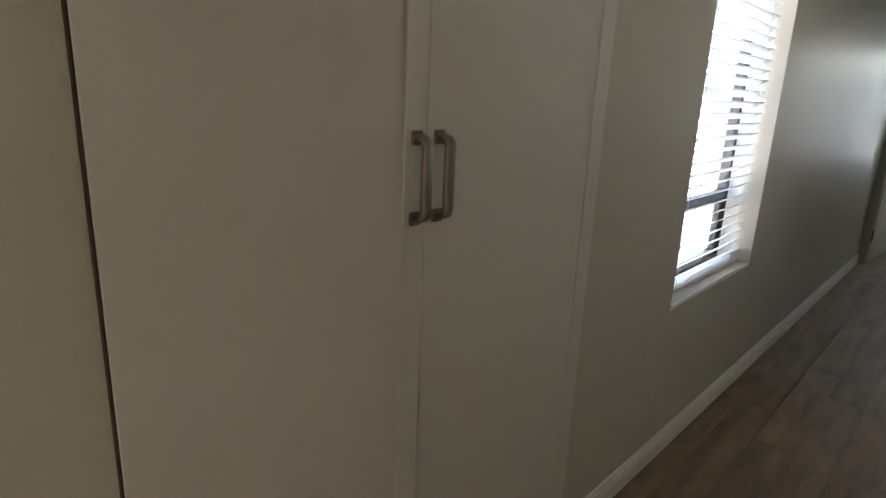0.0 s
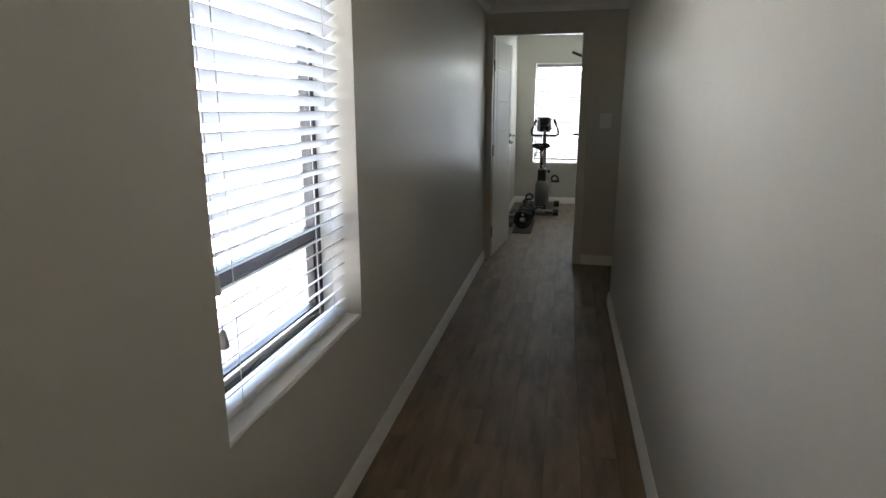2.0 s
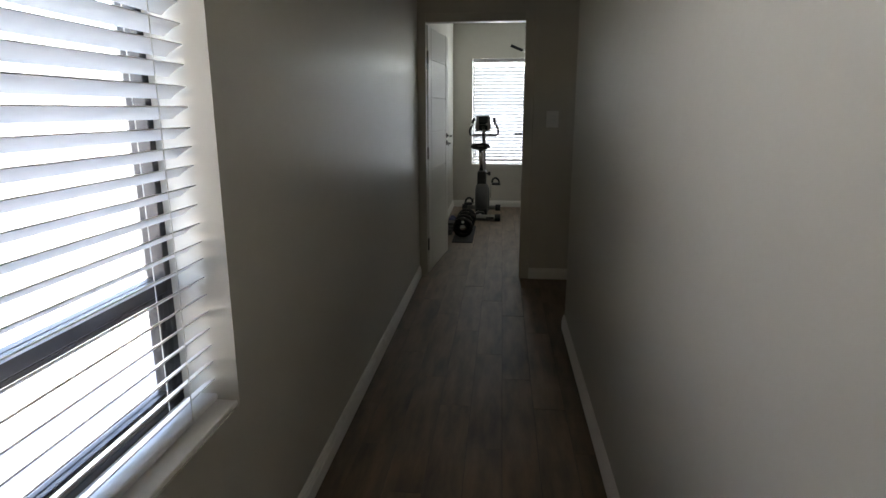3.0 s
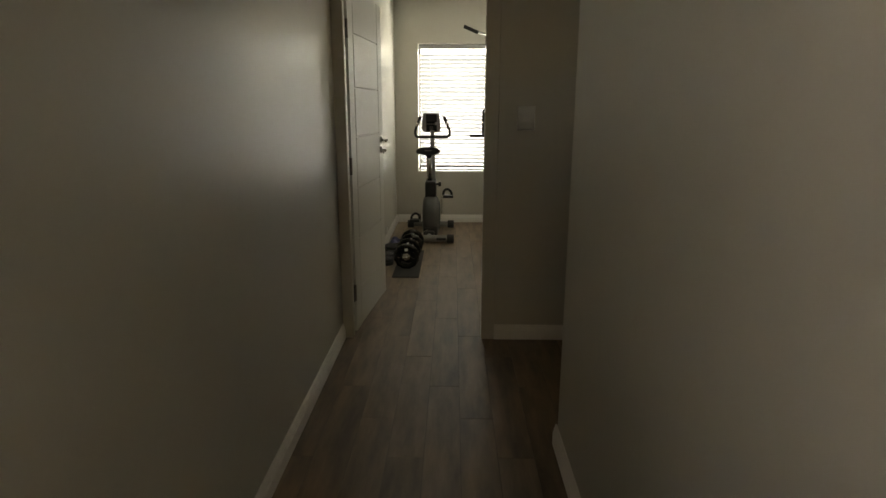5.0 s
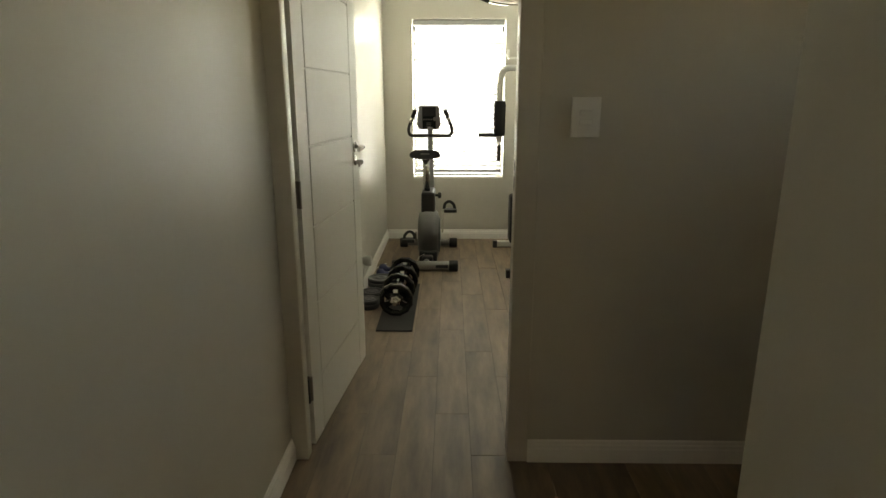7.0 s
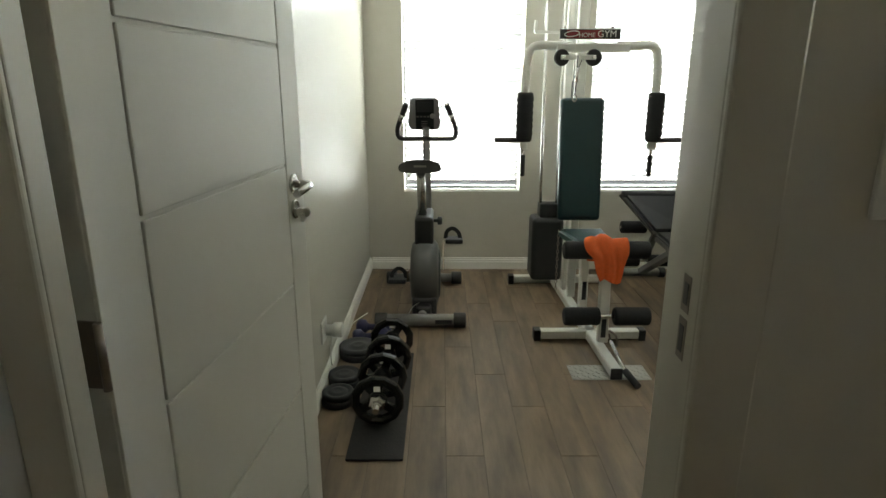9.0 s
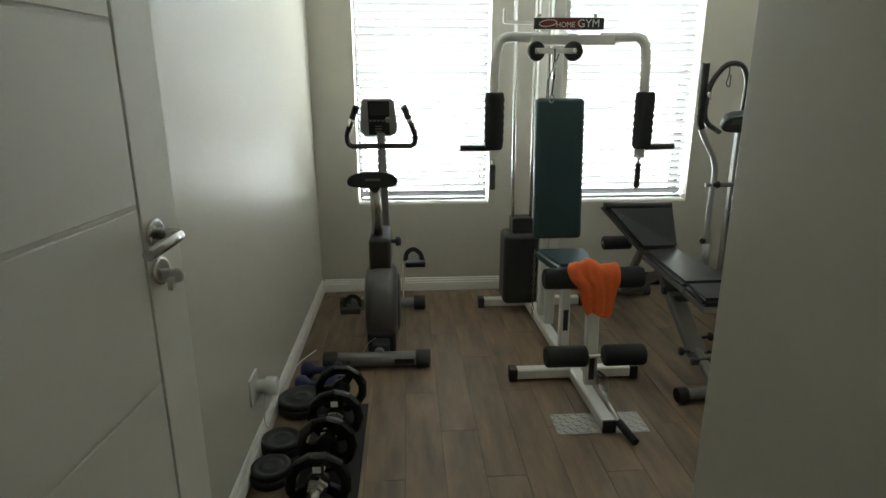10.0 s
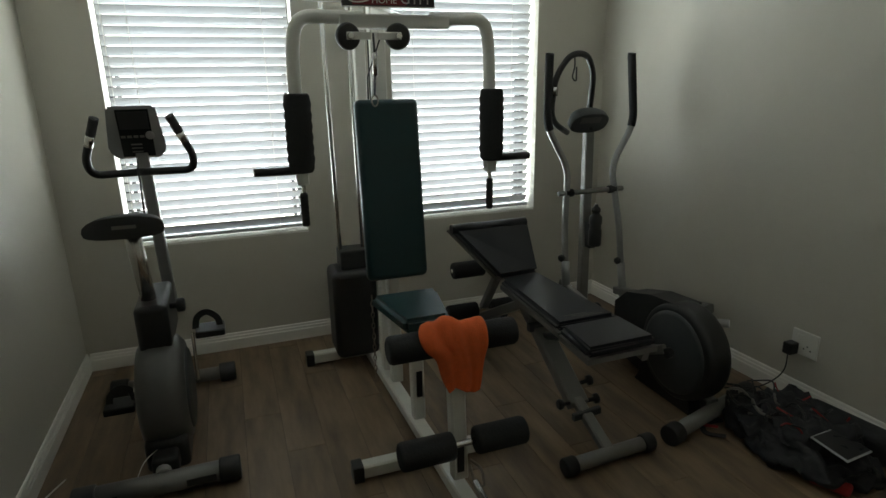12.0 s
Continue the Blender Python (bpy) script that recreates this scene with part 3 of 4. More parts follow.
# ---- exercise bike, facing the windows ----
def exercise_bike():
    y = 0.645
    t = thing("exercise_bike", 9.45, y, 0, "silver and black upright exercise bike by the window", "exercise bike")
    for x, r in ((9.052, 0.036), (9.82, 0.03)):
        f = part("foot_tube", tube(B(), ((x, 0.43, 0.045), (x, 0.88, 0.045)), r, 20), GREY, t)
        for y0, s in ((0.465, -1), (0.845, 1)):
            part("end_cap", drum(B(), (x, y0, 0.045), (0, s, 0), 0.07, 0.043, 0.006), RUBBER, f, "black rubber end cap")
        if x < 9.5:
            part("badge", box(B(), x - 0.0375, x - 0.036, 0.475, 0.57, 0.035, 0.06), SIGNBLACK, f)
            part("print", box(B(), x - 0.0372, x - 0.0358, 0.78, 0.80, 0.042, 0.056), SIGNBLACK, f)
    part("spine", sweep(B(), fillet([(9.075, y, 0.06), (9.25, y, 0.085), (9.6, y, 0.085), (9.81, y, 0.065)], 0.05), ring(0.026, 12), True), SILVER, t)
    # slim drum-shaped drive housing
    prof = [(-0.088, 0.05), (-0.086, 0.14), (-0.078, 0.18), (-0.06, 0.203), (-0.03, 0.213), (0.03, 0.213), (0.06, 0.203), (0.078, 0.18), (0.086, 0.14), (0.088, 0.05)]
    h = lathe(B(), (9.37, y - 0.01, 0.226), (0, 1, 0), prof, 40)
    box(h, 9.30, 9.80, y - 0.05, y + 0.035, 0.06, 0.20, 0.02, 3)
    hs = part("housing", h, HOUSING, t, "grey plastic drive housing")
    part("boot", box(B(), 9.165, 9.60, y - 0.082, y + 0.064, 0.012, 0.135, 0.02, 3), BLACK, hs, "black lower cover")
    part("toe_cover", box(B(), 9.095, 9.21, y - 0.05, y + 0.038, 0.03, 0.105, 0.016, 3), BLACK, hs, "black lower cover")
    part("cover", lathe(B(), (9.37, y - 0.106, 0.226), (0, 1, 0), [(0, 0.10), (0.006, 0.145), (0.014, 0.155)], 32), DARKGREY, hs)
    part("neck", box(B(), 9.31, 9.62, y - 0.062, y + 0.05, 0.40, 0.585, 0.02, 3), BLACK, t)
    k = lathe(B(), (9.40, y - 0.055, 0.55), (0, -1, 0), [(0, 0.010), (0.03, 0.012), (0.032, 0.026), (0.055, 0.026), (0.06, 0.02)], 16)
    part("adjuster_knob", k, BLACK, t)
    part("seat_post", tube(B(), ((9.42, y + 0.005, 0.56), (9.32, y + 0.012, 0.872)), 0.027, 16), CHROME, t, "chrome seat post")
    # saddle
    s = B()
    rows = []
    for i in range(9):
        u = i / 8
        x = 9.19 + 0.27 * u
        w = 0.090 * (1 - u ** 1.6) + 0.030
        z = 0.884 + 0.020 * math.cos(u * 2.6)
        rows.append([s.verts.new((x, y + 0.012 + w * math.copysign(abs(math.cos(a)) ** 0.7, math.cos(a)), z + 0.036 * math.copysign(abs(math.sin(a)) ** 0.75, math.sin(a)) - 0.007 * abs(math.cos(a)) ** 3)) for a in (2 * math.pi * j / 20 for j in range(20))])
    for r, q in zip(rows, rows[1:]):
        for j in range(20):
            s.faces.new((r[j], r[(j + 1) % 20], q[(j + 1) % 20], q[j])).smooth = True
    s.faces.new(rows[0][::-1]), s.faces.new(rows[-1])
    sd = part("saddle", s, RUBBER, t, "black padded saddle")
    part("saddle_print", box(B(), 9.1865, 9.189, y - 0.025, y + 0.045, 0.902, 0.913), GREY, sd)
    part("handlebar_post", beam(B(), (9.82, y - 0.026, 0.40), (9.72, y - 0.012, 1.09), 0.045, 0.05), SILVER, t)
    for s in (-1, 1):
        c = y - 0.018
        path = fillet([(9.665, c, 1.018), (9.645, c + s * 0.175, 1.018), (9.61, c + s * 0.185, 1.075), (9.55, c + s * 0.122, 1.232)], 0.05, 8)
        b = part("handlebar", tube(B(), path, 0.0145, 14), BLACK, t)
        part("pulse_sensor", tube(B(), (Vector(path[-1]).lerp(Vector(path[-2]), 0.78), Vector(path[-1]).lerp(Vector(path[-2]), 0.48)), 0.0162, 14), CHROME, b, "chrome pulse sensor band")
        part("grip", tube(B(), (Vector(path[-1]).lerp(Vector(path[-2]), 0.47), path[-1]), 0.0165, 14), FOAM, b)
    MC = pose(9.71, y - 0.002, 1.158, 0, -18, 0)
    body = B()
    poly = [(-0.078, -0.092), (0.078, -0.092), (0.106, -0.055), (0.086, 0.124), (-0.086, 0.124), (-0.106, -0.055)]
    lo = [body.verts.new((-0.028, a, b)) for a, b in poly]
    hi = [body.verts.new((0.045, a * 0.8, b * 0.8)) for a, b in poly]
    body.faces.new(lo), body.faces.new(hi[::-1])
    for i in range(6):
        body.faces.new((lo[i], hi[i], hi[(i + 1) % 6], lo[(i + 1) % 6]))
    bmesh.ops.bevel(body, geom=list(body.edges), offset=0.008, segments=2, affect="EDGES")
    bmesh.ops.transform(body, matrix=MC, verts=body.verts)
    cn = part("console", body, SILVER, t, "silver console with a dark display")
    part("face", box(B(), -0.0315, -0.0283, -0.060, 0.054, -0.078, 0.112, 0.001, 1, m=MC), SCREEN, cn)
    part("display", box(B(), -0.033, -0.0316, -0.054, 0.048, 0.034, 0.104, m=MC), SIGNBLACK, cn)
    part("dial", drum(B(), MC @ Vector((-0.031, -0.052, 0.01)), MC.to_3x3() @ Vector((-1, 0, 0)), 0.012, 0.016), SILVER, cn)
    for i in range(4):
        part("button", box(B(), -0.0335, -0.0316, 0.034 - i * 0.022, 0.05 - i * 0.022, 0.0, 0.009, m=MC), GREY, cn)
    for i in range(3):
        part("vent", box(B(), -0.0335, -0.0316, -0.018, 0.02, -0.03 - i * 0.015, -0.025 - i * 0.015, m=MC), GREY, cn)
    part("cable", tube(B(), fillet([(9.67, y, 1.07), (9.62, y, 1.04), (9.63, y, 0.96), (9.60, y, 0.85)], 0.03), 0.004, 6), BLACK, t)
    for s, z1 in ((-1, 0.415), (1, 0.155)):
        yy = y - 0.01 + s * 0.112
        c = part("crank", beam(B(), (9.41, yy, 0.232), (9.445, yy, z1), 0.012, 0.024, 0.003), CHROME, t)
        b = box(B(), 9.40, 9.50, min(yy + s * 0.012, yy + s * 0.12), max(yy + s * 0.012, yy + s * 0.12), z1 - 0.014, z1 + 0.014, 0.006)
        pd = part("pedal", b, BLACK, c, "black pedal")
        part("pedal_strap", sweep(B(), fillet([(9.45, yy + s * 0.012, z1 + 0.01), (9.45, yy + s * 0.02, z1 + 0.06), (9.45, yy + s * 0.06, z1 + 0.08), (9.45, yy + s * 0.10, z1 + 0.045), (9.45, yy + s * 0.102, z1)], 0.03), [(0.012, -0.002), (0.012, 0.002), (-0.012, 0.002), (-0.012, -0.002)], False), RUBBER, c)
    part("loose_wire", tube(B(), fillet([(9.16, y + 0.02, 0.11), (9.12, y + 0.06, 0.10), (9.05, y + 0.10, 0.03), (9.06, y + 0.2, 0.006)], 0.04), 0.0016, 6), PLUGWHITE, t)


exercise_bike()
PLACE = placed(1.0255, -0.292, -0.0785)


# ---- home gym ----
def home_gym():
    y = -0.285
    t = thing("home_gym", 9.15, y, 0, "white multi-station home gym with teal pads", "home gym")
    part("base_beam", beam(B(), (8.415, y - 0.01, 0.036), (9.85, y + 0.03, 0.036), 0.055, 0.05), GYMWHITE, t)
    part("beam_cap", box(B(), 8.407, 8.417, y - 0.038, y + 0.018, 0.008, 0.064, 0.003), BLACK, t)
    for x, y0, y1 in ((8.885, -0.575, 0.02), (9.83, -0.60, 0.055)):
        f = part("foot_beam", beam(B(), (x, y0, 0.036), (x, y1, 0.036), 0.05, 0.05), GYMWHITE, t)
        for e, s in ((y0, -1), (y1, 1)):
            part("end_cap", box(B(), x - 0.029, x + 0.029, min(e - s * 0.03, e + s * 0.008), max(e - s * 0.03, e + s * 0.008), 0.002, 0.065, 0.004), BLACK, f)
    # main column with the top boom
    part("column", beam(B(), (9.55, y, 0.06), (9.50, y, 2.24), 0.062, 0.062), GYMWHITE, t)
    part("top_boom", beam(B(), (9.86, y - 0.01, 2.22), (9.15, y, 2.27), 0.05, 0.06), GYMWHITE, t)
    part("rear_column", beam(B(), (9.84, y, 0.06), (9.84, y, 2.22), 0.05, 0.05), GYMWHITE, t)
    for dy in (-0.035, 0.075):
        part("guide_rod", tube(B(), ((9.80, -0.215 + dy, 0.06), (9.80, -0.19 + dy, 2.2)), 0.010, 12), CHROME, t, "chrome guide rod")
    st = part("weight_shroud", box(B(), 9.70, 9.90, -0.285, -0.075, 0.06, 0.495, 0.03, 3), BLACK, t, "black moulded weight stack cover")
    part("weight_top", box(B(), 9.74, 9.86, -0.25, -0.125, 0.495, 0.585, 0.008), BLACK, st)
    # backrest
    part("backrest_post", beam(B(), (9.42, y, 0.06), (9.43, y, 0.72), 0.05, 0.05), GYMWHITE, t)
    MB = pose(9.365, y + 0.003, 0.925, 0, 6.5, 0)
    pad = part("backrest", box(B(), -0.03, 0.03, -0.125, 0.125, -0.355, 0.355, 0.022, 4, m=MB), TEAL, t, "dark teal vinyl backrest")
    part("backrest_board", box(B(), 0.03, 0.045, -0.105, 0.105, -0.33, 0.335, 0.003, m=MB), BLACK, pad)
    # seat
    s = prism(B(), [(8.95, y + 0.085), (8.95, y - 0.085), (9.25, y - 0.135), (9.25, y + 0.135)], 0.487, 0.542)
    bmesh.ops.bevel(s, geom=list(s.edges), offset=0.016, segments=3, affect="EDGES")
    part("seat", s, TEAL, t, "teal vinyl seat")
    part("seat_post", beam(B(), (9.10, y, 0.06), (9.12, y, 0.49), 0.048, 0.048), GYMWHITE, t)
    part("seat_slot", box(B(), 9.072, 9.077, y - 0.012, y + 0.012, 0.16, 0.27, 0.002), SIGNBLACK, t)
    part("seat_arm", beam(B(), (9.10, y, 0.46), (8.72, y, 0.53), 0.04, 0.04), GYMWHITE, t)
    # leg developer at the front
    part("front_post", beam(B(), (8.70, y, 0.578), (8.665, y - 0.003, 0.09), 0.052, 0.045), GYMWHITE, t)
    part("post_slot", box(B(), 8.640, 8.6445, y - 0.012, y + 0.012, 0.12, 0.22, 0.002), SIGNBLACK, t)
    for z, x in ((0.563, 8.70), (0.248, 8.612)):
        ax = part("roller_axle", tube(B(), ((x, y - 0.195, z), (x, y + 0.195, z)), 0.011, 10), CHROME, t)
        for y0, s in ((y + 0.035, 1), (y - 0.035, -1)):
            part("foam_roller", drum(B(), (x, y0, z), (0, s, 0), 0.178, 0.045, 0.012), FOAM, ax, "black foam roller")
    # butterfly arms
    part("press_bar", box(B(), 9.14, 9.20, y - 0.17, y + 0.21, 1.515, 1.56, 0.006), GYMWHITE, t)
    part("press_link", beam(B(), (9.50, y, 1.60), (9.16, y + 0.02, 1.54), 0.05, 0.05), GYMWHITE, t)
    for s in (1, -1):
        c = y + 0.01
        e = c + s * 0.355
        path = fillet([(9.17, c + s * 0.12, 1.548), (9.19, e - s * 0.02, 1.555), (9.20, e, 1.44), (9.19, e, 1.02)], 0.11, 10)
        arm = part("butterfly_arm", tube(B(), path, 0.0225, 16), GYMWHITE, t)
        part("arm_pad", lathe(B(), (9.175, e, 1.05), (0, 0, 1), [(0, 0.036), (0.01, 0.042)] + [(0.01 + 0.018 * k, 0.043 if k % 2 else 0.0465) for k in range(1, 14)] + [(0.255, 0.042), (0.262, 0.036)], 20), FOAM, arm, "black ribbed foam arm pad")
        part("side_handle", tube(B(), ((9.185, e + s * 0.02, 1.055), (9.175, e + s * 0.16, 1.058)), 0.014, 12), BLACK, arm)
        part("sleeve", box(B(), 9.168, 9.208, e - 0.02, e + 0.02, 1.005, 1.055, 0.004), GYMWHITE, arm)
        g = tube(B(), ((9.19, e, 1.01), (9.19, e, 0.955)), 0.008, 10)
        gs = part("grip_stem", g, CHROME, arm)
        part("grip", lathe(B(), (9.19, e, 0.975), (0, 0, -1), [(0, 0.012)] + [(0.01 * k, 0.0145 if k % 2 else 0.013) for k in range(1, 12)] + [(0.118, 0.011)], 12), RUBBER, gs)
        pl = -0.178 + s * 0.080
        p = drum(B(), (9.115, pl, 1.488), (1, 0.35 * s, 0), 0.022, 0.043, 0.006, 28)
        pu = part("pulley", p, BLACK, t, "black nylon pulley wheel")
        part("pulley_bracket", box(B(), 9.102, 9.110, min(pl + s * 0.012, pl - s * 0.07), max(pl + s * 0.012, pl - s * 0.07), 1.477, 1.501, 0.003, 2), GYMWHITE, pu)
        part("bolt", drum(B(), (9.10, pl, 1.488), (-1, 0, 0), 0.012, 0.011, 0.002, 8), CHROME, pu)
    part("cable", tube(B(), ((9.47, y + 0.045, 0.6), (9.45, y + 0.05, 1.50)), 0.003, 6), BLACK, t)
    part("cable", tube(B(), ((9.20, y + 0.06, 1.5), (9.44, y + 0.06, 1.36), (9.55, y + 0.045, 0.5)), 0.003, 6), BLACK, t)
    part("hanging_cable", tube(B(), fillet([(9.13, -0.18, 1.50), (9.14, -0.185, 1.40), (9.15, -0.18, 1.30)], 0.04), 0.004, 6), BLACK, t)
    part("cable_sleeve", tube(B(), ((9.135, -0.183, 1.44), (9.145, -0.184, 1.365)), 0.009, 10), CHROME, t)
    part("cable_hook", tube(B(), [(9.15, -0.18 + 0.011 * math.sin(a), 1.282 + 0.018 * math.cos(a)) for a in (2 * math.pi * i / 14 for i in range(15))], 0.003, 6), NICKEL, t)
    # name board on the press bar
    sg = part("name_board", box(B(), 9.105, 9.118, -0.388, -0.076, 1.577, 1.628, 0.002), SIGNBLACK, t, "black and red name board")
    part("red_field", box(B(), 9.1035, 9.1048, -0.29, -0.11, 1.583, 1.622), SIGNRED, sg)
    for z in (1.5775, 1.6275):
        part("edge_line", box(B(), 9.1030, 9.1048, -0.385, -0.079, z - 0.0015, z + 0.0015), PRINT, sg)
    MT = Matrix(((0, 0, -1, 0), (-1, 0, 0, 0), (0, 1, 0, 0), (0, 0, 0, 1)))
    writing("lettering", "HOME", 0.030, pose(9.1028, -0.215, 1.597) @ MT, PRINT, sg)
    writing("lettering", "GYM", 0.047, pose(9.1028, -0.318, 1.602) @ MT, PRINT, sg)
    ov = B()
    el = [(9.1028, -0.137 + 0.038 * math.cos(a), 1.604 + 0.013 * math.sin(a) - 0.004 * math.cos(a)) for a in (2 * math.pi * i / 28 for i in range(29))]
    part("emblem", tube(ov, el, 0.0022, 6), PRINT, sg)
    for yy in (-0.10, -0.35):
        part("board_bolt", drum(B(), (9.12, yy, 1.628), (0, 0, 1), 0.016, 0.009, 0.002, 8), CHROME, sg)
    part("side_hook", sweep(B(), fillet([(9.5, y, 1.64), (9.45, 0.0, 1.64), (9.44, 0.0, 1.70)], 0.01), [(0.008, -0.008), (0.008, 0.008), (-0.008, 0.008), (-0.008, -0.008)]), GYMWHITE, t)
    # lat bar hanging from the boom
    for s in (1, -1):
        bar = part("lat_bar", tube(B(), fillet([(9.28, y, 2.008), (9.28, y + s * 0.34, 2.012), (9.28, y + s * 0.45, 2.03), (9.28, y + s * 0.59, 2.088)], 0.08), 0.011, 12), CHROME, t)
        part("lat_grip", tube(B(), ((9.28, y + s * 0.455, 2.032), (9.28, y + s * 0.594, 2.090)), 0.017, 12), FOAM, bar, "black foam bar grip")
    part("lat_cable", tube(B(), ((9.28, y, 2.008), (9.28, y, 2.26)), 0.003, 6), BLACK, t)
    # chain at the seat side
    for i in range(16):
        z = 0.50 - i * 0.024
        r = B()
        el = [(9.32 + (0.0 if i % 2 else 0.006 * math.cos(a)), y + 0.115 + (0.006 * math.cos(a) if i % 2 else 0.0), z + 0.014 * math.sin(a)) for a in (2 * math.pi * k / 10 for k in range(11))]
        part("chain_link", tube(r, el, 0.0022, 5), NICKEL, t)
    # spare handle leaning on the front end of the beam
    h = part("loose_handle", tube(B(), ((8.575, y - 0.02, 0.13), (8.475, y - 0.045, 0.065), (8.395, y - 0.065, 0.03)), 0.0095, 10), CHROME, t)
    part("handle_grip", tube(B(), ((8.43, y - 0.056, 0.042), (8.325, y - 0.085, 0.018)), 0.0165, 12), FOAM, h)
    part("snap_hook", tube(B(), fillet([(8.64, y - 0.03, 0.16), (8.60, y - 0.055, 0.15), (8.565, y - 0.05, 0.10), (8.60, y - 0.03, 0.10), (8.64, y - 0.03, 0.14)], 0.02), 0.005, 8), NICKEL, h)


home_gym()

# checker plate under the front end of the beam
plate = thing("checker_plate", 8.49, -0.28, 0.001, "small pale checker plate under the gym frame", "plate")
part("sheet", box(B(), 8.418, 8.566, -0.468, -0.092, 0.001, 0.0045, 0.001, 1), STEEL, plate)
b = B()
for i in range(6):
    for j in range(15):
        x, y = 8.430 + i * 0.025, -0.457 + j * 0.0253
        box(b, -0.011, 0.011, -0.003, 0.003, 0, 0.003, m=pose(x, y, 0.0045, 0, 0, 45 if (i + j) % 2 else -45))
tread = part("tread", b, STEEL, plate)
tagged(tread, kind="stuff")


# towel over the upper roller
def towel():
    bm = B()
    nx, nu = 22, 30
    rows = []
    for i in range(nu):
        u = i / (nu - 1)
        row = []
        for j in range(nx):
            v = j / (nx - 1)
            w = 0.182 - 0.088 * max(0, (0.45 - u) / 0.45) ** 1.1 if u < 0.45 else 0.182 - 0.03 * (u - 0.45)
            yy = -0.292 + (0.5 - v) * w + 0.006 * math.sin(u * 9 + v * 5) + 0.05 * math.exp(-((u - 0.53) / 0.10) ** 2) * (1 - v) ** 2
            fold = 0.004 * math.sin(v * 15 + u * 2) * min(1, abs(u - 0.5) * 4 + 0.25) + 0.002 * math.sin(v * 31 + 1.7 + u * 3)
            r = 0.0545 + fold * 0.9 + 0.016 * math.exp(-((v - 0.10) / 0.10) ** 2 - ((u - 0.48) / 0.12) ** 2)
            if u < 0.47:
                d = (0.47 - u) / 0.47
                p = (8.70 - r - 0.004 - 0.012 * d, yy, 0.568 - d * 0.148 + 0.012 * math.sin(v * 6))
            elif u < 0.72:
                a = math.pi * (1 - (u - 0.47) / 0.25)
                p = (8.70 + r * math.cos(a), yy, 0.568 + (r + 0.004 * math.sin(v * 7) + 0.022 * math.exp(-((v - 0.42) / 0.2) ** 2)) * math.sin(a))
            else:
                d = (u - 0.72) / 0.28
                p = (8.70 + r + 0.004, yy, 0.568 - d * 0.08)
            row.append(bm.verts.new(p))
        rows.append(row)
    for r, q in zip(rows, rows[1:]):
        for j in range(nx - 1):
            bm.faces.new((r[j], r[j + 1], q[j + 1], q[j])).smooth = True
    ob = solo("towel", bm, TOWEL, "crumpled orange towel hung over the gym's foam roller", "towel")
    so_ = ob.modifiers.new("thickness", "SOLIDIFY")
    so_.thickness, so_.offset = 0.006, 0
    su = ob.modifiers.new("soft", "SUBSURF")
    su.levels = su.render_levels = 1


towel()


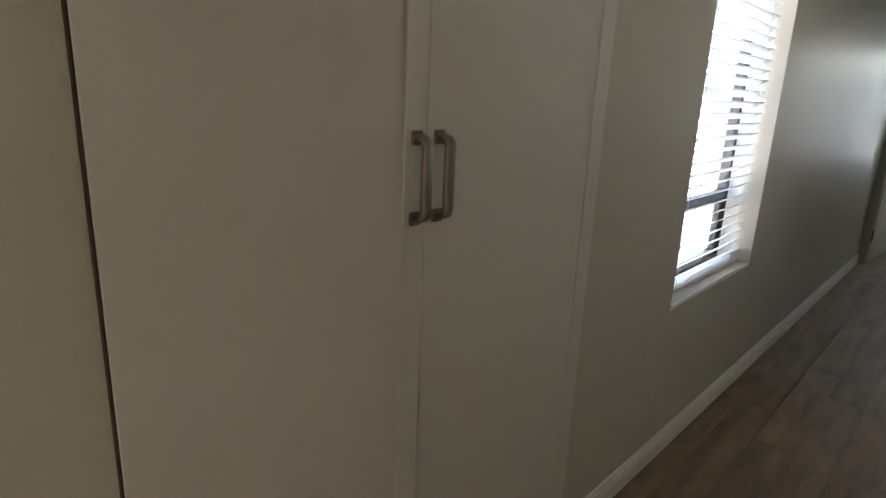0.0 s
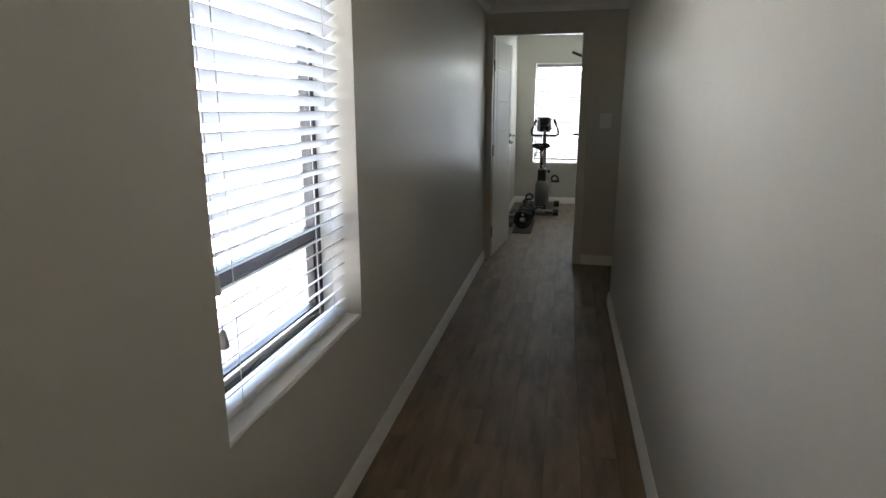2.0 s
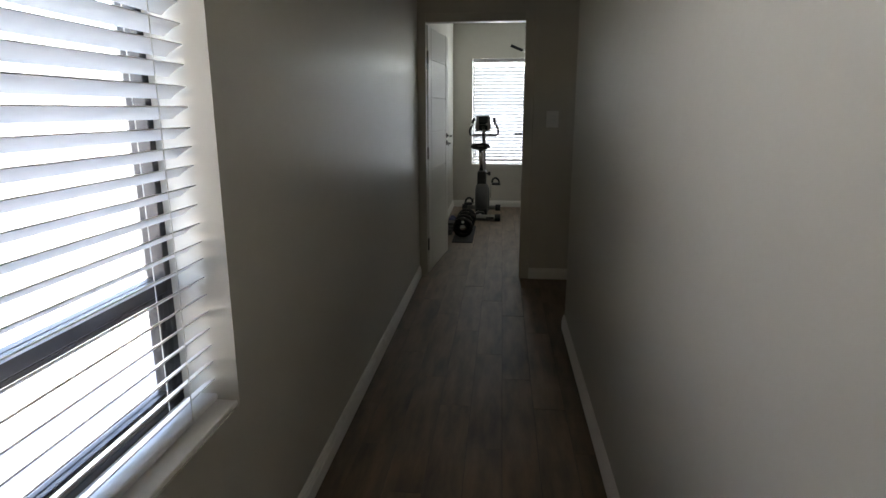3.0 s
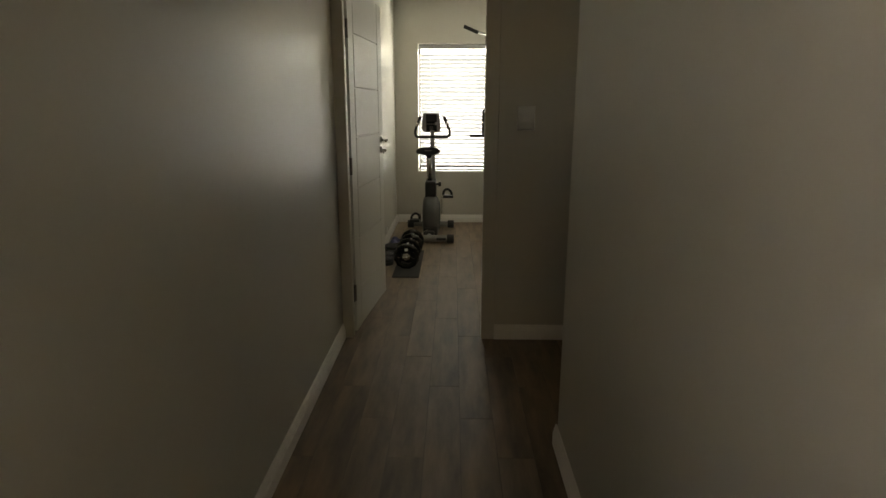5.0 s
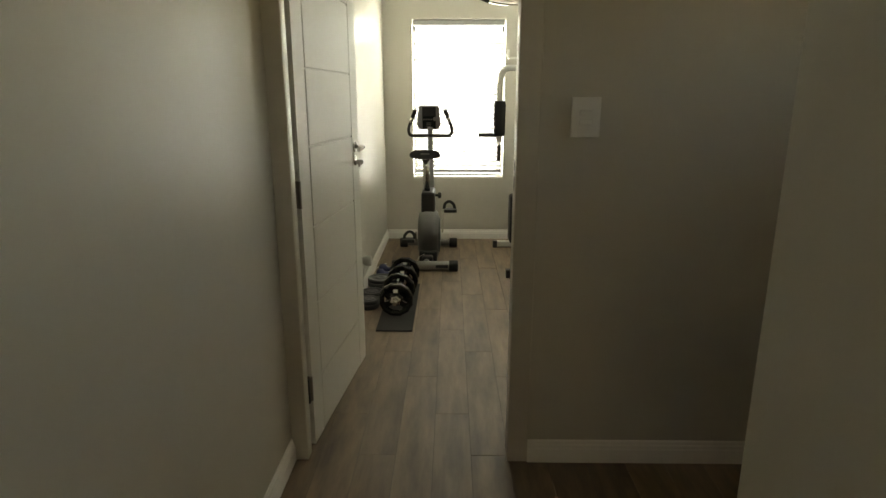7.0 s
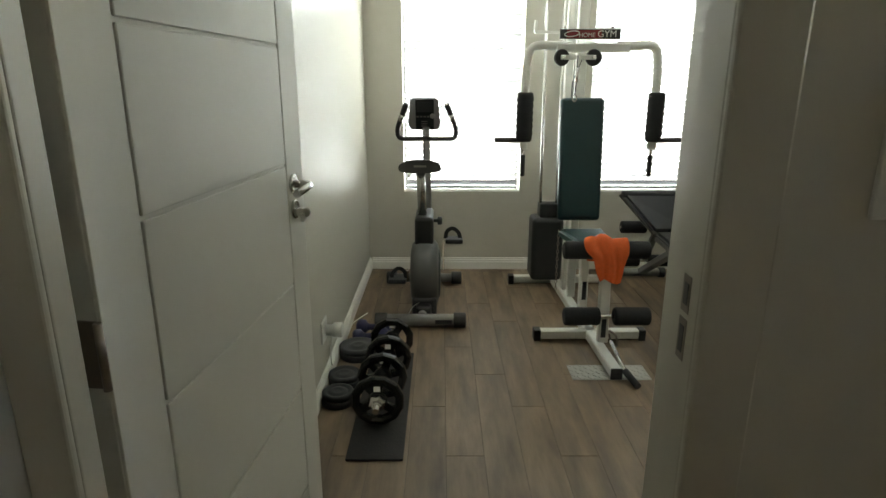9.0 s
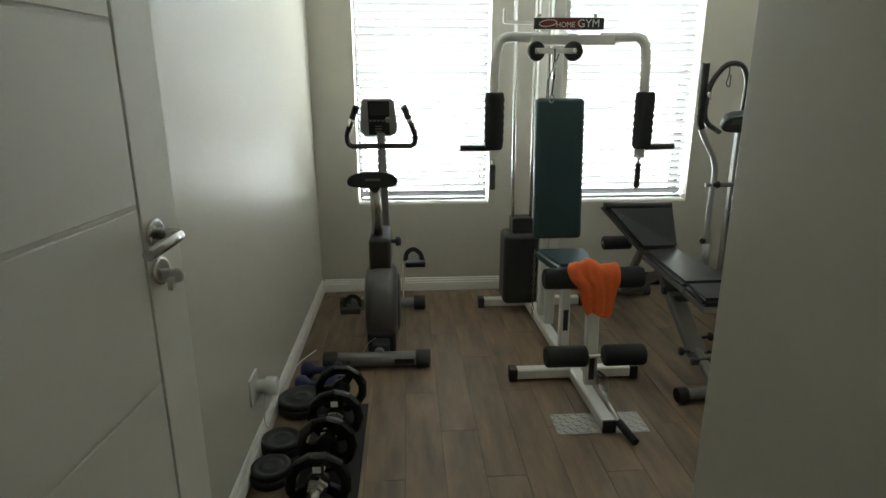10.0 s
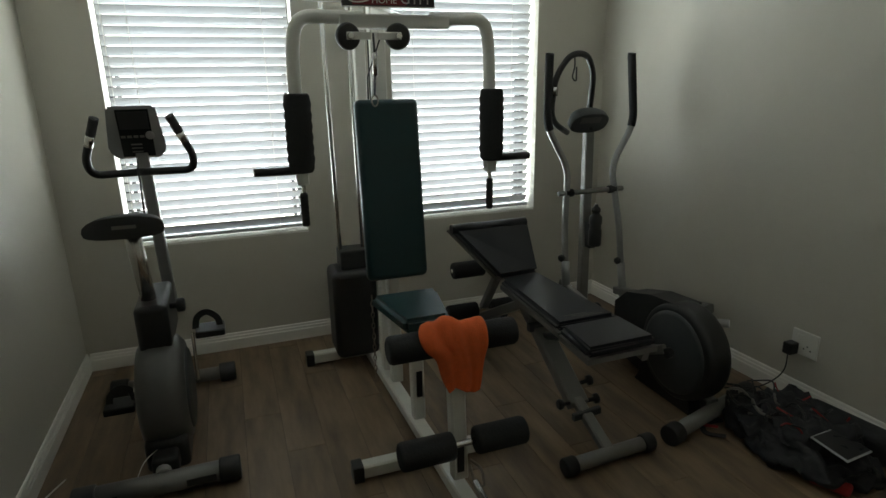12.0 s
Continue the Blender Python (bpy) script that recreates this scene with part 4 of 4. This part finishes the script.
# ---- weight bench ----
def weight_bench():
    t = thing("weight_bench", 9.1, -0.97, 0, "grey weight bench with dark vinyl pads", "weight bench")

    def pad_between(name, a, b, c, d, th, label):
        """A padded board with corners a, b, c, d (round), top face given."""
        bm = B()
        top = [Vector(p) for p in (a, b, c, d)]
        n = (top[1] - top[0]).cross(top[3] - top[0]).normalized()
        if n.z < 0:
            n = -n
        lo, hi = [bm.verts.new(p - n * th) for p in top], [bm.verts.new(p) for p in top]
        bm.faces.new(lo[::-1]), bm.faces.new(hi)
        for i in range(4):
            bm.faces.new((lo[i], lo[(i + 1) % 4], hi[(i + 1) % 4], hi[i]))
        bmesh.ops.bevel(bm, geom=list(bm.edges), offset=0.016, segments=3, affect="EDGES")
        for f in bm.faces:
            f.smooth = f.calc_area() < 0.002
        ob = part(name, bm, VINYL, t, label)
        bm2 = B()
        lo2, hi2 = [bm2.verts.new(p - n * (th + 0.016)) for p in top], [bm2.verts.new(p - n * (th - 0.004)) for p in top]
        bm2.faces.new(lo2[::-1]), bm2.faces.new(hi2)
        for i in range(4):
            bm2.faces.new((lo2[i], lo2[(i + 1) % 4], hi2[(i + 1) % 4], hi2[i]))
        part("pad_edge", bm2, GREY, ob, "pale grey pad edging")
        return ob
    seat = pad_between("seat_pad", (9.33, -0.872, 0.50), (9.35, -1.08, 0.50), (8.772, -1.108, 0.50), (8.767, -0.842, 0.50), 0.04, "dark grey vinyl bench pad")
    pad_between("tail_pad", (8.760, -0.842, 0.50), (8.765, -1.108, 0.50), (8.55, -1.12, 0.498), (8.545, -0.828, 0.498), 0.045, "dark grey vinyl end pad")
    for k in range(3):
        part("pad_print", box(B(), 8.80 + 0.012 * k, 8.804 + 0.012 * k, -1.06 + 0.03 * k, -0.95 + 0.025 * k, 0.50, 0.5008), GREY, seat)
    pad_between("raised_pad", (9.50, -0.69, 0.722), (9.50, -1.097, 0.722), (9.352, -1.085, 0.502), (9.335, -0.872, 0.502), 0.04, "dark grey vinyl raised pad")
    part("pad_roll", tube(B(), ((9.507, -0.70, 0.705), (9.507, -1.087, 0.705)), 0.024, 14), VINYL, t)
    part("rail", beam(B(), (9.42, -0.975, 0.435), (8.60, -0.975, 0.43), 0.05, 0.05), GREY, t)
    part("strut", beam(B(), (9.30, -0.975, 0.42), (8.80, -0.97, 0.115), 0.085, 0.05), GREY, t)
    part("strut_end", beam(B(), (8.86, -0.97, 0.15), (8.585, -0.965, 0.045), 0.045, 0.035), GREY, t)
    part("strut", beam(B(), (8.74, -0.975, 0.43), (9.08, -0.975, 0.30), 0.04, 0.03), DARKGREY, t)
    part("leg", beam(B(), (9.20, -0.975, 0.42), (9.92, -1.02, 0.05), 0.055, 0.045), GREY, t)
    f = part("foot_bar", tube(B(), ((8.565, -0.79, 0.036), (8.585, -1.14, 0.036)), 0.027, 16), GREY, t)
    for p, s in (((8.567, -0.815, 0.036), 1), ((8.584, -1.115, 0.036), -1)):
        part("end_cap", drum(B(), p, (-0.057 * s, s, 0), 0.05, 0.034, 0.006), RUBBER, f)
    f = part("foot_bar", tube(B(), ((9.93, -0.88, 0.04), (9.93, -1.18, 0.04)), 0.028, 16), GREY, t)
    for y0, s in ((-0.88, 1), (-1.15, -1)):
        part("end_cap", drum(B(), (9.93, y0, 0.04), (0, s, 0), 0.045, 0.038, 0.006), RUBBER, f)
    part("roller_post", beam(B(), (9.42, -0.94, 0.56), (9.72, -0.96, 0.20), 0.04, 0.04), GREY, t)
    for x, z in ((9.62, 0.46), (9.70, 0.20)):
        ax = part("roller_axle", tube(B(), ((x, -1.16, z), (x, -0.74, z)), 0.010, 10), CHROME, t)
        for y0, s in ((-0.915, 1), (-0.985, -1)):
            part("foam_roller", drum(B(), (x, y0, z), (0, s, 0), 0.17, 0.042, 0.01), FOAM, ax)
    for p, d in (((8.80, -0.93, 0.13), (0.1, 1, 0.05)), ((8.80, -1.01, 0.125), (-0.1, -1, 0.1)), ((8.85, -1.01, 0.18), (0.0, -1, 0.1))):
        part("pin_knob", lathe(B(), p, d, [(0, 0.008), (0.03, 0.008), (0.032, 0.02), (0.046, 0.022), (0.052, 0.016)], 14), BLACK, t)
    part("brace", beam(B(), (8.74, -1.03, 0.115), (8.74, -0.91, 0.105), 0.02, 0.03, 0.003), DARKGREY, t)
    part("brace", beam(B(), (9.12, -1.03, 0.33), (9.12, -0.91, 0.33), 0.03, 0.035, 0.003), DARKGREY, t)


PLACE = Matrix.Identity(4)
weight_bench()


# ---- elliptical trainer ----
def elliptical():
    t = thing("elliptical_trainer", 9.3, -1.42, 0, "grey elliptical trainer standing against the wall", "elliptical trainer")
    yc = -1.40
    f = part("foot_tube", tube(B(), ((8.66, -1.16, 0.04), (8.80, -1.66, 0.04)), 0.03, 16), GREY, t)
    for p, d in (((8.668, -1.19, 0.04), (-0.27, 1, 0)), ((8.79, -1.625, 0.04), (0.27, -1, 0))):
        part("end_cap", drum(B(), p, d, 0.06, 0.041, 0.006), RUBBER, f)
    f = part("foot_tube", tube(B(), ((9.84, -1.20, 0.04), (9.84, -1.60, 0.04)), 0.03, 16), GREY, t)
    for y0, s in ((-1.22, 1), (-1.58, -1)):
        part("end_cap", drum(B(), (9.84, y0, 0.04), (0, s, 0), 0.05, 0.04, 0.006), RUBBER, f)
    part("base_rail", beam(B(), (8.74, -1.42, 0.06), (9.84, -1.42, 0.06), 0.06, 0.05), GREY, t)
    # flywheel housing
    h = lathe(B(), (8.88, yc + 0.08, 0.252), (0, -1, 0), [(0, 0.178), (0.003, 0.192), (0.012, 0.201), (0.03, 0.205), (0.09, 0.205), (0.108, 0.201), (0.117, 0.192), (0.12, 0.178)], 48)
    prism_pts = [(8.77, 0.012), (9.12, 0.012), (9.06, 0.12), (8.79, 0.12)]
    lo = [h.verts.new((x, yc + 0.065, z)) for x, z in prism_pts]
    hi = [h.verts.new((x, yc - 0.055, z)) for x, z in prism_pts]
    h.faces.new(lo), h.faces.new(hi[::-1])
    for i in range(4):
        h.faces.new((lo[i], hi[i], hi[(i + 1) % 4], lo[(i + 1) % 4]))
    fair = [(8.88, 0.454), (9.06, 0.442), (9.22, 0.40), (9.30, 0.33), (9.30, 0.10), (9.02, 0.05)]
    lo = [h.verts.new((x, yc + 0.066, z)) for x, z in fair]
    hi = [h.verts.new((x, yc - 0.046, z)) for x, z in fair]
    h.faces.new(lo), h.faces.new(hi[::-1])
    for i in range(6):
        h.faces.new((lo[i], hi[i], hi[(i + 1) % 6], lo[(i + 1) % 6]))
    hs = part("housing", h, BLACK, t, "black flywheel housing")
    part("side_disc", lathe(B(), (8.88, yc + 0.076, 0.252), (0, 1, 0), [(0, 0.176), (0.007, 0.174), (0.012, 0.156), (0.013, 0.02)], 48), DARKGREY, hs, "charcoal side disc")
    part("hub", drum(B(), (8.88, yc + 0.087, 0.252), (0, 1, 0), 0.03, 0.022, 0.004), BLACK, hs)
    c = part("crank_arm", beam(B(), (8.893, yc + 0.110, 0.265), (9.03, yc + 0.110, 0.20), 0.02, 0.04, 0.004), GREY, t)
    part("pedal_arm", beam(B(), (8.97, yc + 0.14, 0.20), (9.62, -1.235, 0.33), 0.035, 0.04), GREY, t)
    fp = box(B(), 9.12, 9.42, yc + 0.10, yc + 0.22, 0.25, 0.285, 0.01, 2)
    part("footplate", fp, BLACK, t)
    part("pedal_arm", beam(B(), (8.97, yc - 0.19, 0.37), (9.62, -1.575, 0.24), 0.035, 0.04), GREY, t)
    part("peg", tube(B(), ((8.82, yc - 0.03, 0.39), (8.76, yc - 0.078, 0.402)), 0.017, 14), SILVER, t)
    # mast, console, static handle
    part("mast", beam(B(), (9.60, -1.352, 0.08), (9.76, -1.445, 1.11), 0.048, 0.045), GREY, t)
    MC = pose(9.72, -1.405, 1.145, 0, -38, 0)
    cons = B()
    rows = []
    for x, k in ((-0.030, 0.86), (-0.036, 0.95), (-0.030, 1.0), (0.0, 1.0), (0.03, 0.8), (0.045, 0.45)):
        rows.append([cons.verts.new((x, k * 0.108 * math.copysign(abs(math.cos(a)) ** 0.75, math.cos(a)), k * (0.066 if math.sin(a) > 0 else 0.058) * math.copysign(abs(math.sin(a)) ** 0.8, math.sin(a)))) for a in (2 * math.pi * j / 28 for j in range(28))])
    for r, q in zip(rows, rows[1:]):
        for j in range(28):
            cons.faces.new((r[j], r[(j + 1) % 28], q[(j + 1) % 28], q[j])).smooth = True
    cons.faces.new(rows[0][::-1]), cons.faces.new(rows[-1])
    bmesh.ops.transform(cons, matrix=MC, verts=cons.verts)
    cn = part("console", cons, DARKGREY, t, "rounded dark console")
    part("display", box(B(), -0.0325, -0.0295, -0.058, 0.058, 0.004, 0.042, 0.001, 1, m=MC), HOUSING, cn)
    part("button", drum(B(), MC @ Vector((-0.034, -0.02, -0.028)), MC.to_3x3() @ Vector((-1, 0, 0)), 0.004, 0.01, 0.001, 12), BLACK, cn)
    loop = fillet([(9.78, -1.33, 1.08), (9.70, -1.18, 1.15), (9.66, -1.18, 1.36), (9.66, -1.26, 1.46), (9.66, -1.35, 1.46), (9.68, -1.405, 1.37), (9.74, -1.43, 1.18)], 0.09, 10)
    lp = part("fixed_handle", tube(B(), loop, 0.015, 14), BLACK, t, "black foam-covered loop handle")
    part("pulse_sensor", tube(B(), ((9.668, -1.1805, 1.27), (9.664, -1.1802, 1.31)), 0.0168, 14), CHROME, lp)
    part("strap", tube(B(), fillet([(9.66, -1.28, 1.455), (9.645, -1.275, 1.40), (9.645, -1.26, 1.35), (9.645, -1.285, 1.33), (9.648, -1.285, 1.40)], 0.02), 0.004, 6), BLACK, lp)
    for s, yy in ((1, -1.245), (-1, -1.57)):
        path = fillet([(9.57, yy + 0.015 * s, 0.33 if s > 0 else 0.22), (9.63, yy, 0.62), (9.675, yy - 0.035 * s, 0.91), (9.68, yy + 0.09 * s, 1.12), (9.66, yy + (0.10 if s > 0 else 0.035) * s, 1.45)], 0.07, 8)
        a = part("moving_arm", tube(B(), path, 0.0165, 14), SILVER, t)
        g = [p for p in path if p[2] > 1.10]
        part("grip", tube(B(), [(p[0], p[1], p[2]) for p in g] + [(path[-1][0] - 0.002, path[-1][1], path[-1][2] + 0.012)], 0.0205, 14), FOAM, a, "black foam grip")
        part("lower_sleeve", tube(B(), (path[0], Vector(path[0]).lerp(Vector(path[1]), 0.55)), 0.021, 14), SILVER, a)
        part("arm_knob", lathe(B(), Vector(path[0]).lerp(Vector((9.63, yy, 0.62)), 0.5), (-0.3, 0.6, 0), [(0, 0.007), (0.025, 0.007), (0.027, 0.018), (0.042, 0.018), (0.046, 0.012)], 12), BLACK, a)
        part("pivot_bush", drum(B(), (9.658, yy - 0.035 * s - 0.022, 0.79), (0, 1, 0), 0.044, 0.021, 0.004, 16), BLACK, a)
    part("pivot_bar", tube(B(), ((9.658, -1.22, 0.79), (9.658, -1.60, 0.79)), 0.013, 12), GREY, t)
    bt = lathe(B(), (9.585, -1.398, 0.52), (0, 0, 1), [(0, 0.030), (0.006, 0.033), (0.08, 0.033), (0.09, 0.029), (0.11, 0.029), (0.12, 0.033), (0.15, 0.032), (0.165, 0.02), (0.175, 0.018), (0.178, 0.023), (0.195, 0.022), (0.205, 0.010), (0.215, 0.009)], 20)
    bo = solo("water_bottle", bt, BLACK, "black plastic water bottle held on the trainer's mast", "bottle")
    part("bottle_cage", box(B(), 9.60, 9.66, -1.415, -1.38, 0.50, 0.63, 0.004), BLACK, t)


PLACE = placed(1.0214, -0.259, -0.083)
elliptical()
PLACE = ROOM

# ---- free weights by the side wall ----
mat = box(B(), 7.81, 8.70, 0.628, 0.842, 0.0005, 0.010, 0.003)
solo("exercise_mat", mat, MAT, "narrow black rubber mat under the dumbbells", "mat")


def dumbbell(x, y, turn, label):
    """An adjustable dumbbell with a many-sided plate at each end, its bar along x."""
    t = thing("dumbbell", x, y, 0.01, label, "dumbbell", "loaded dumbbells")
    r, z = 0.108, 0.012 + 0.106
    part("bar", tube(B(), ((x - 0.19, y, z), (x + 0.19, y, z)), 0.0125, 14), CHROME, t, "chrome dumbbell bar")
    for s in (-1, 1):
        pl = hoop(B(), (x + s * 0.085, y, z), (s, 0, 0), [(0.002, r - 0.006), (0.01, r), (0.026, r), (0.034, r - 0.006), (0.036, r - 0.02), (0.032, r - 0.034), (0.006, r - 0.034), (0.0, r - 0.02)], 12)
        lathe(pl, (x + s * 0.085, y, z), (s, 0, 0), [(0.004, 0.034), (0.008, 0.038), (0.030, 0.038), (0.034, 0.034)], 20)
        for k in range(3):
            box(pl, -0.011, 0.011, -0.017, 0.017, 0.028, r - 0.024, 0.003, 1, m=Matrix.Translation((x + s * 0.104, y, z)) @ Matrix.Rotation(2 * math.pi * k / 3, 4, "X"))
        bmesh.ops.transform(pl, matrix=Matrix.Translation((x, y, z)) @ Matrix.Rotation(radians(turn + 8 * s), 4, "X") @ Matrix.Translation((-x, -y, -z)), verts=pl.verts)
        p = part("plate", pl, GLOSSBLACK, t, "glossy black twelve-sided plate with three openings")
        nut = lathe(B(), (x + s * 0.122, y, z), (s, 0, 0), [(0, 0.02), (0.002, 0.034), (0.014, 0.034), (0.018, 0.022), (0.034, 0.021), (0.036, 0.015)], 6, False)
        part("star_collar", nut, CHROME, t, "chrome star collar")
        part("plate_mark", box(B(), x + s * 0.1215 - 0.0008, x + s * 0.1215 + 0.0008, y - 0.013, y + 0.013, z + 0.048, z + 0.07), PRINT, p)


dumbbell(8.145, 0.742, 10, "chrome-barred black dumbbell lying across the black mat")
dumbbell(8.535, 0.733, 24, "chrome-barred black dumbbell behind another on the mat")


def weight_plate(x, y, z, r, h, tilt=0):
    prof = [(0, r - 0.004), (0.003, r), (h - 0.004, r), (h, r - 0.005), (h - 0.001, r - 0.016), (h - 0.006, r - 0.02), (h - 0.006, 0.04), (h - 0.001, 0.036), (h, 0.02), (h - 0.004, 0.013)]
    b = lathe(B(), (0, 0, 0), (0, 0, 1), prof, 32)
    b2 = pose(x, y, z, tilt, tilt * 0.5)
    bmesh.ops.transform(b, matrix=b2, verts=b.verts)
    return solo("weight_plate", b, RUBBER, "black cast weight plate lying flat on the floor", "weight plate", "loose weight plates")


weight_plate(8.225, 0.938, 0.0005, 0.070, 0.03)
weight_plate(8.229, 0.936, 0.031, 0.068, 0.028)
weight_plate(8.40, 0.933, 0.0005, 0.076, 0.03)
weight_plate(8.398, 0.936, 0.031, 0.074, 0.026)
weight_plate(8.69, 0.910, 0.0005, 0.096, 0.032)
weight_plate(8.694, 0.912, 0.033, 0.094, 0.028)


def small_dumbbell(x, y, z, ang):
    t = thing("hand_weight", x, y, z, "small navy vinyl hand weight near the skirting", "dumbbell", "hand weights")
    m = pose(x, y, z + 0.042, 0, 0, ang) @ Matrix.Scale(1.2, 4)
    b = B()
    lathe(b, (-0.02 - 0.06, 0, 0), (1, 0, 0), [(0, 0.02), (0.008, 0.032), (0.02, 0.035), (0.04, 0.033), (0.05, 0.02), (0.06, 0.0145), (0.10, 0.0145), (0.11, 0.02), (0.12, 0.033), (0.14, 0.035), (0.152, 0.032), (0.16, 0.02)], 16)
    bmesh.ops.transform(b, matrix=m, verts=b.verts)
    part("body", b, BLUE, t)


small_dumbbell(8.835, 0.865, 0.0, 100)
small_dumbbell(8.955, 0.86, 0.0, 84)


# ---- bag with cables by the far wall ----
def bag():
    cx, cy = 8.49, -1.615
    t = thing("sports_bag", cx, cy, 0, "slumped open black nylon bag full of cables", "bag")
    b = B()
    bmesh.ops.create_icosphere(b, subdivisions=5, radius=1.0)
    for v in b.verts:
        p = v.co.copy()
        n1, n2 = noise.noise(p * 1.7 + Vector((3, 1, 7))), noise.noise(p * 4.5)
        k = 1 + 0.30 * n1 + 0.16 * n2
        z = p.z * 0.105 * k + 0.035
        v.co = Vector((cx + p.x * 0.27 * k, cy + p.y * 0.205 * k, max(0.004, z + 0.035 * noise.noise(p * 7) + 0.012 * noise.noise(p * 15))))
    for f in b.faces:
        f.smooth = True
    part("body", b, BAGCLOTH, t)
    rng = random.Random(11)
    for i in range(20):
        pts = []
        a0 = rng.uniform(0, 6.28)
        x0, y0 = cx + rng.uniform(-0.08, 0.22), cy + rng.uniform(-0.12, 0.15)
        for k in range(7):
            a = a0 + k * rng.uniform(0.7, 1.1)
            pts.append((x0 + 0.055 * math.cos(a) + k * 0.006, y0 + 0.05 * math.sin(a), 0.135 + 0.035 * math.sin(k * 1.3 + i) - 0.25 * abs(x0 - cx) ** 1.2))
        part("cable", tube(B(), fillet(pts, 0.03, 4), rng.uniform(0.003, 0.005), 6), RED if i in (2, 6, 13) else (GREY if i in (4, 9, 16) else BLACK), t)
    part("strap", sweep(B(), fillet([(8.60, -1.38, 0.02), (8.66, -1.33, 0.006), (8.72, -1.38, 0.006), (8.68, -1.44, 0.03)], 0.04), [(0.010, -0.003), (0.010, 0.003), (-0.010, 0.003), (-0.010, -0.003)]), BAGCLOTH, t)
    part("red_loop", tube(B(), fillet([(8.72, -1.46, 0.05), (8.78, -1.39, 0.01), (8.72, -1.35, 0.008), (8.66, -1.40, 0.02)], 0.03), 0.006, 8), RED, t)
    MS = pose(8.31, -1.575, 0.118, 6, -10, 8)
    sl = part("plastic_sleeve", box(B(), -0.064, 0.064, -0.078, 0.078, 0, 0.006, 0.002, m=MS), CLEAR, t, "clear plastic sleeve with a white border")
    part("sleeve_content", box(B(), -0.058, 0.058, -0.072, 0.072, 0.006, 0.008, m=MS), SIGNBLACK, sl)
    part("tag", box(B(), 8.77, 8.80, -1.52, -1.49, 0.112, 0.122, 0.003), PLUGWHITE, t)
    part("red_pouch", box(B(), -0.06, 0.06, -0.03, 0.03, 0, 0.03, 0.012, 3, m=pose(8.27, -1.50, 0.001, 0, 0, 25)), RED, t)
    part("side_pocket", box(B(), -0.16, 0.16, -0.05, 0.05, 0, 0.12, 0.03, 3, m=pose(8.42, -1.76, 0.001, 0, 0, 8)), BAGCLOTH, t)


bag()


# ---- floor ----
PLACE = Matrix.Identity(4)
floor = structure("floor", box(B(), -4.8, BACK + TH, -4.4, LEFT + TH, -0.2, -0.0025), GROUT, "brown-grey wood-look plank tiles with thin dark joints", "floor")
PITCH, LONG = 0.1485, 0.98
PLANKS = {}


def plank_mesh(length):
    key = round(length, 2)
    if key not in PLANKS:
        b = box(B(), 0.0008, key - 0.0008, 0.0008, PITCH - 0.0008, -0.008, 0, 0.0008, 1)
        o = finish("plank", b, PLANK)
        PLANKS[key] = o.data
        bpy.data.objects.remove(o)
    return PLANKS[key]


rng = random.Random(5)
for k in range(-17, 6):
    y = 0.153 + k * PITCH
    shift = (0.562, 0.877, 0.260)[k % 3]
    start = -2.7 if y > RIGHT - 0.2 - PITCH / 2 else NOOK_X - 0.1
    x = start
    j = math.ceil((start - shift) / LONG)
    while x < BACK + 0.1:
        nx = min(shift + j * LONG, BACK + 0.15)
        j += 1
        if nx - x < 0.04:
            continue
        if not (y + PITCH < CORNER_Y - 0.05 and x > ROOM_X and nx < CORNER_X):
            o = new("plank", plank_mesh(nx - x))
            o.parent = floor
            o.matrix_basis = pose(x, y, rng.uniform(-0.0004, 0.0003))
        x = nx
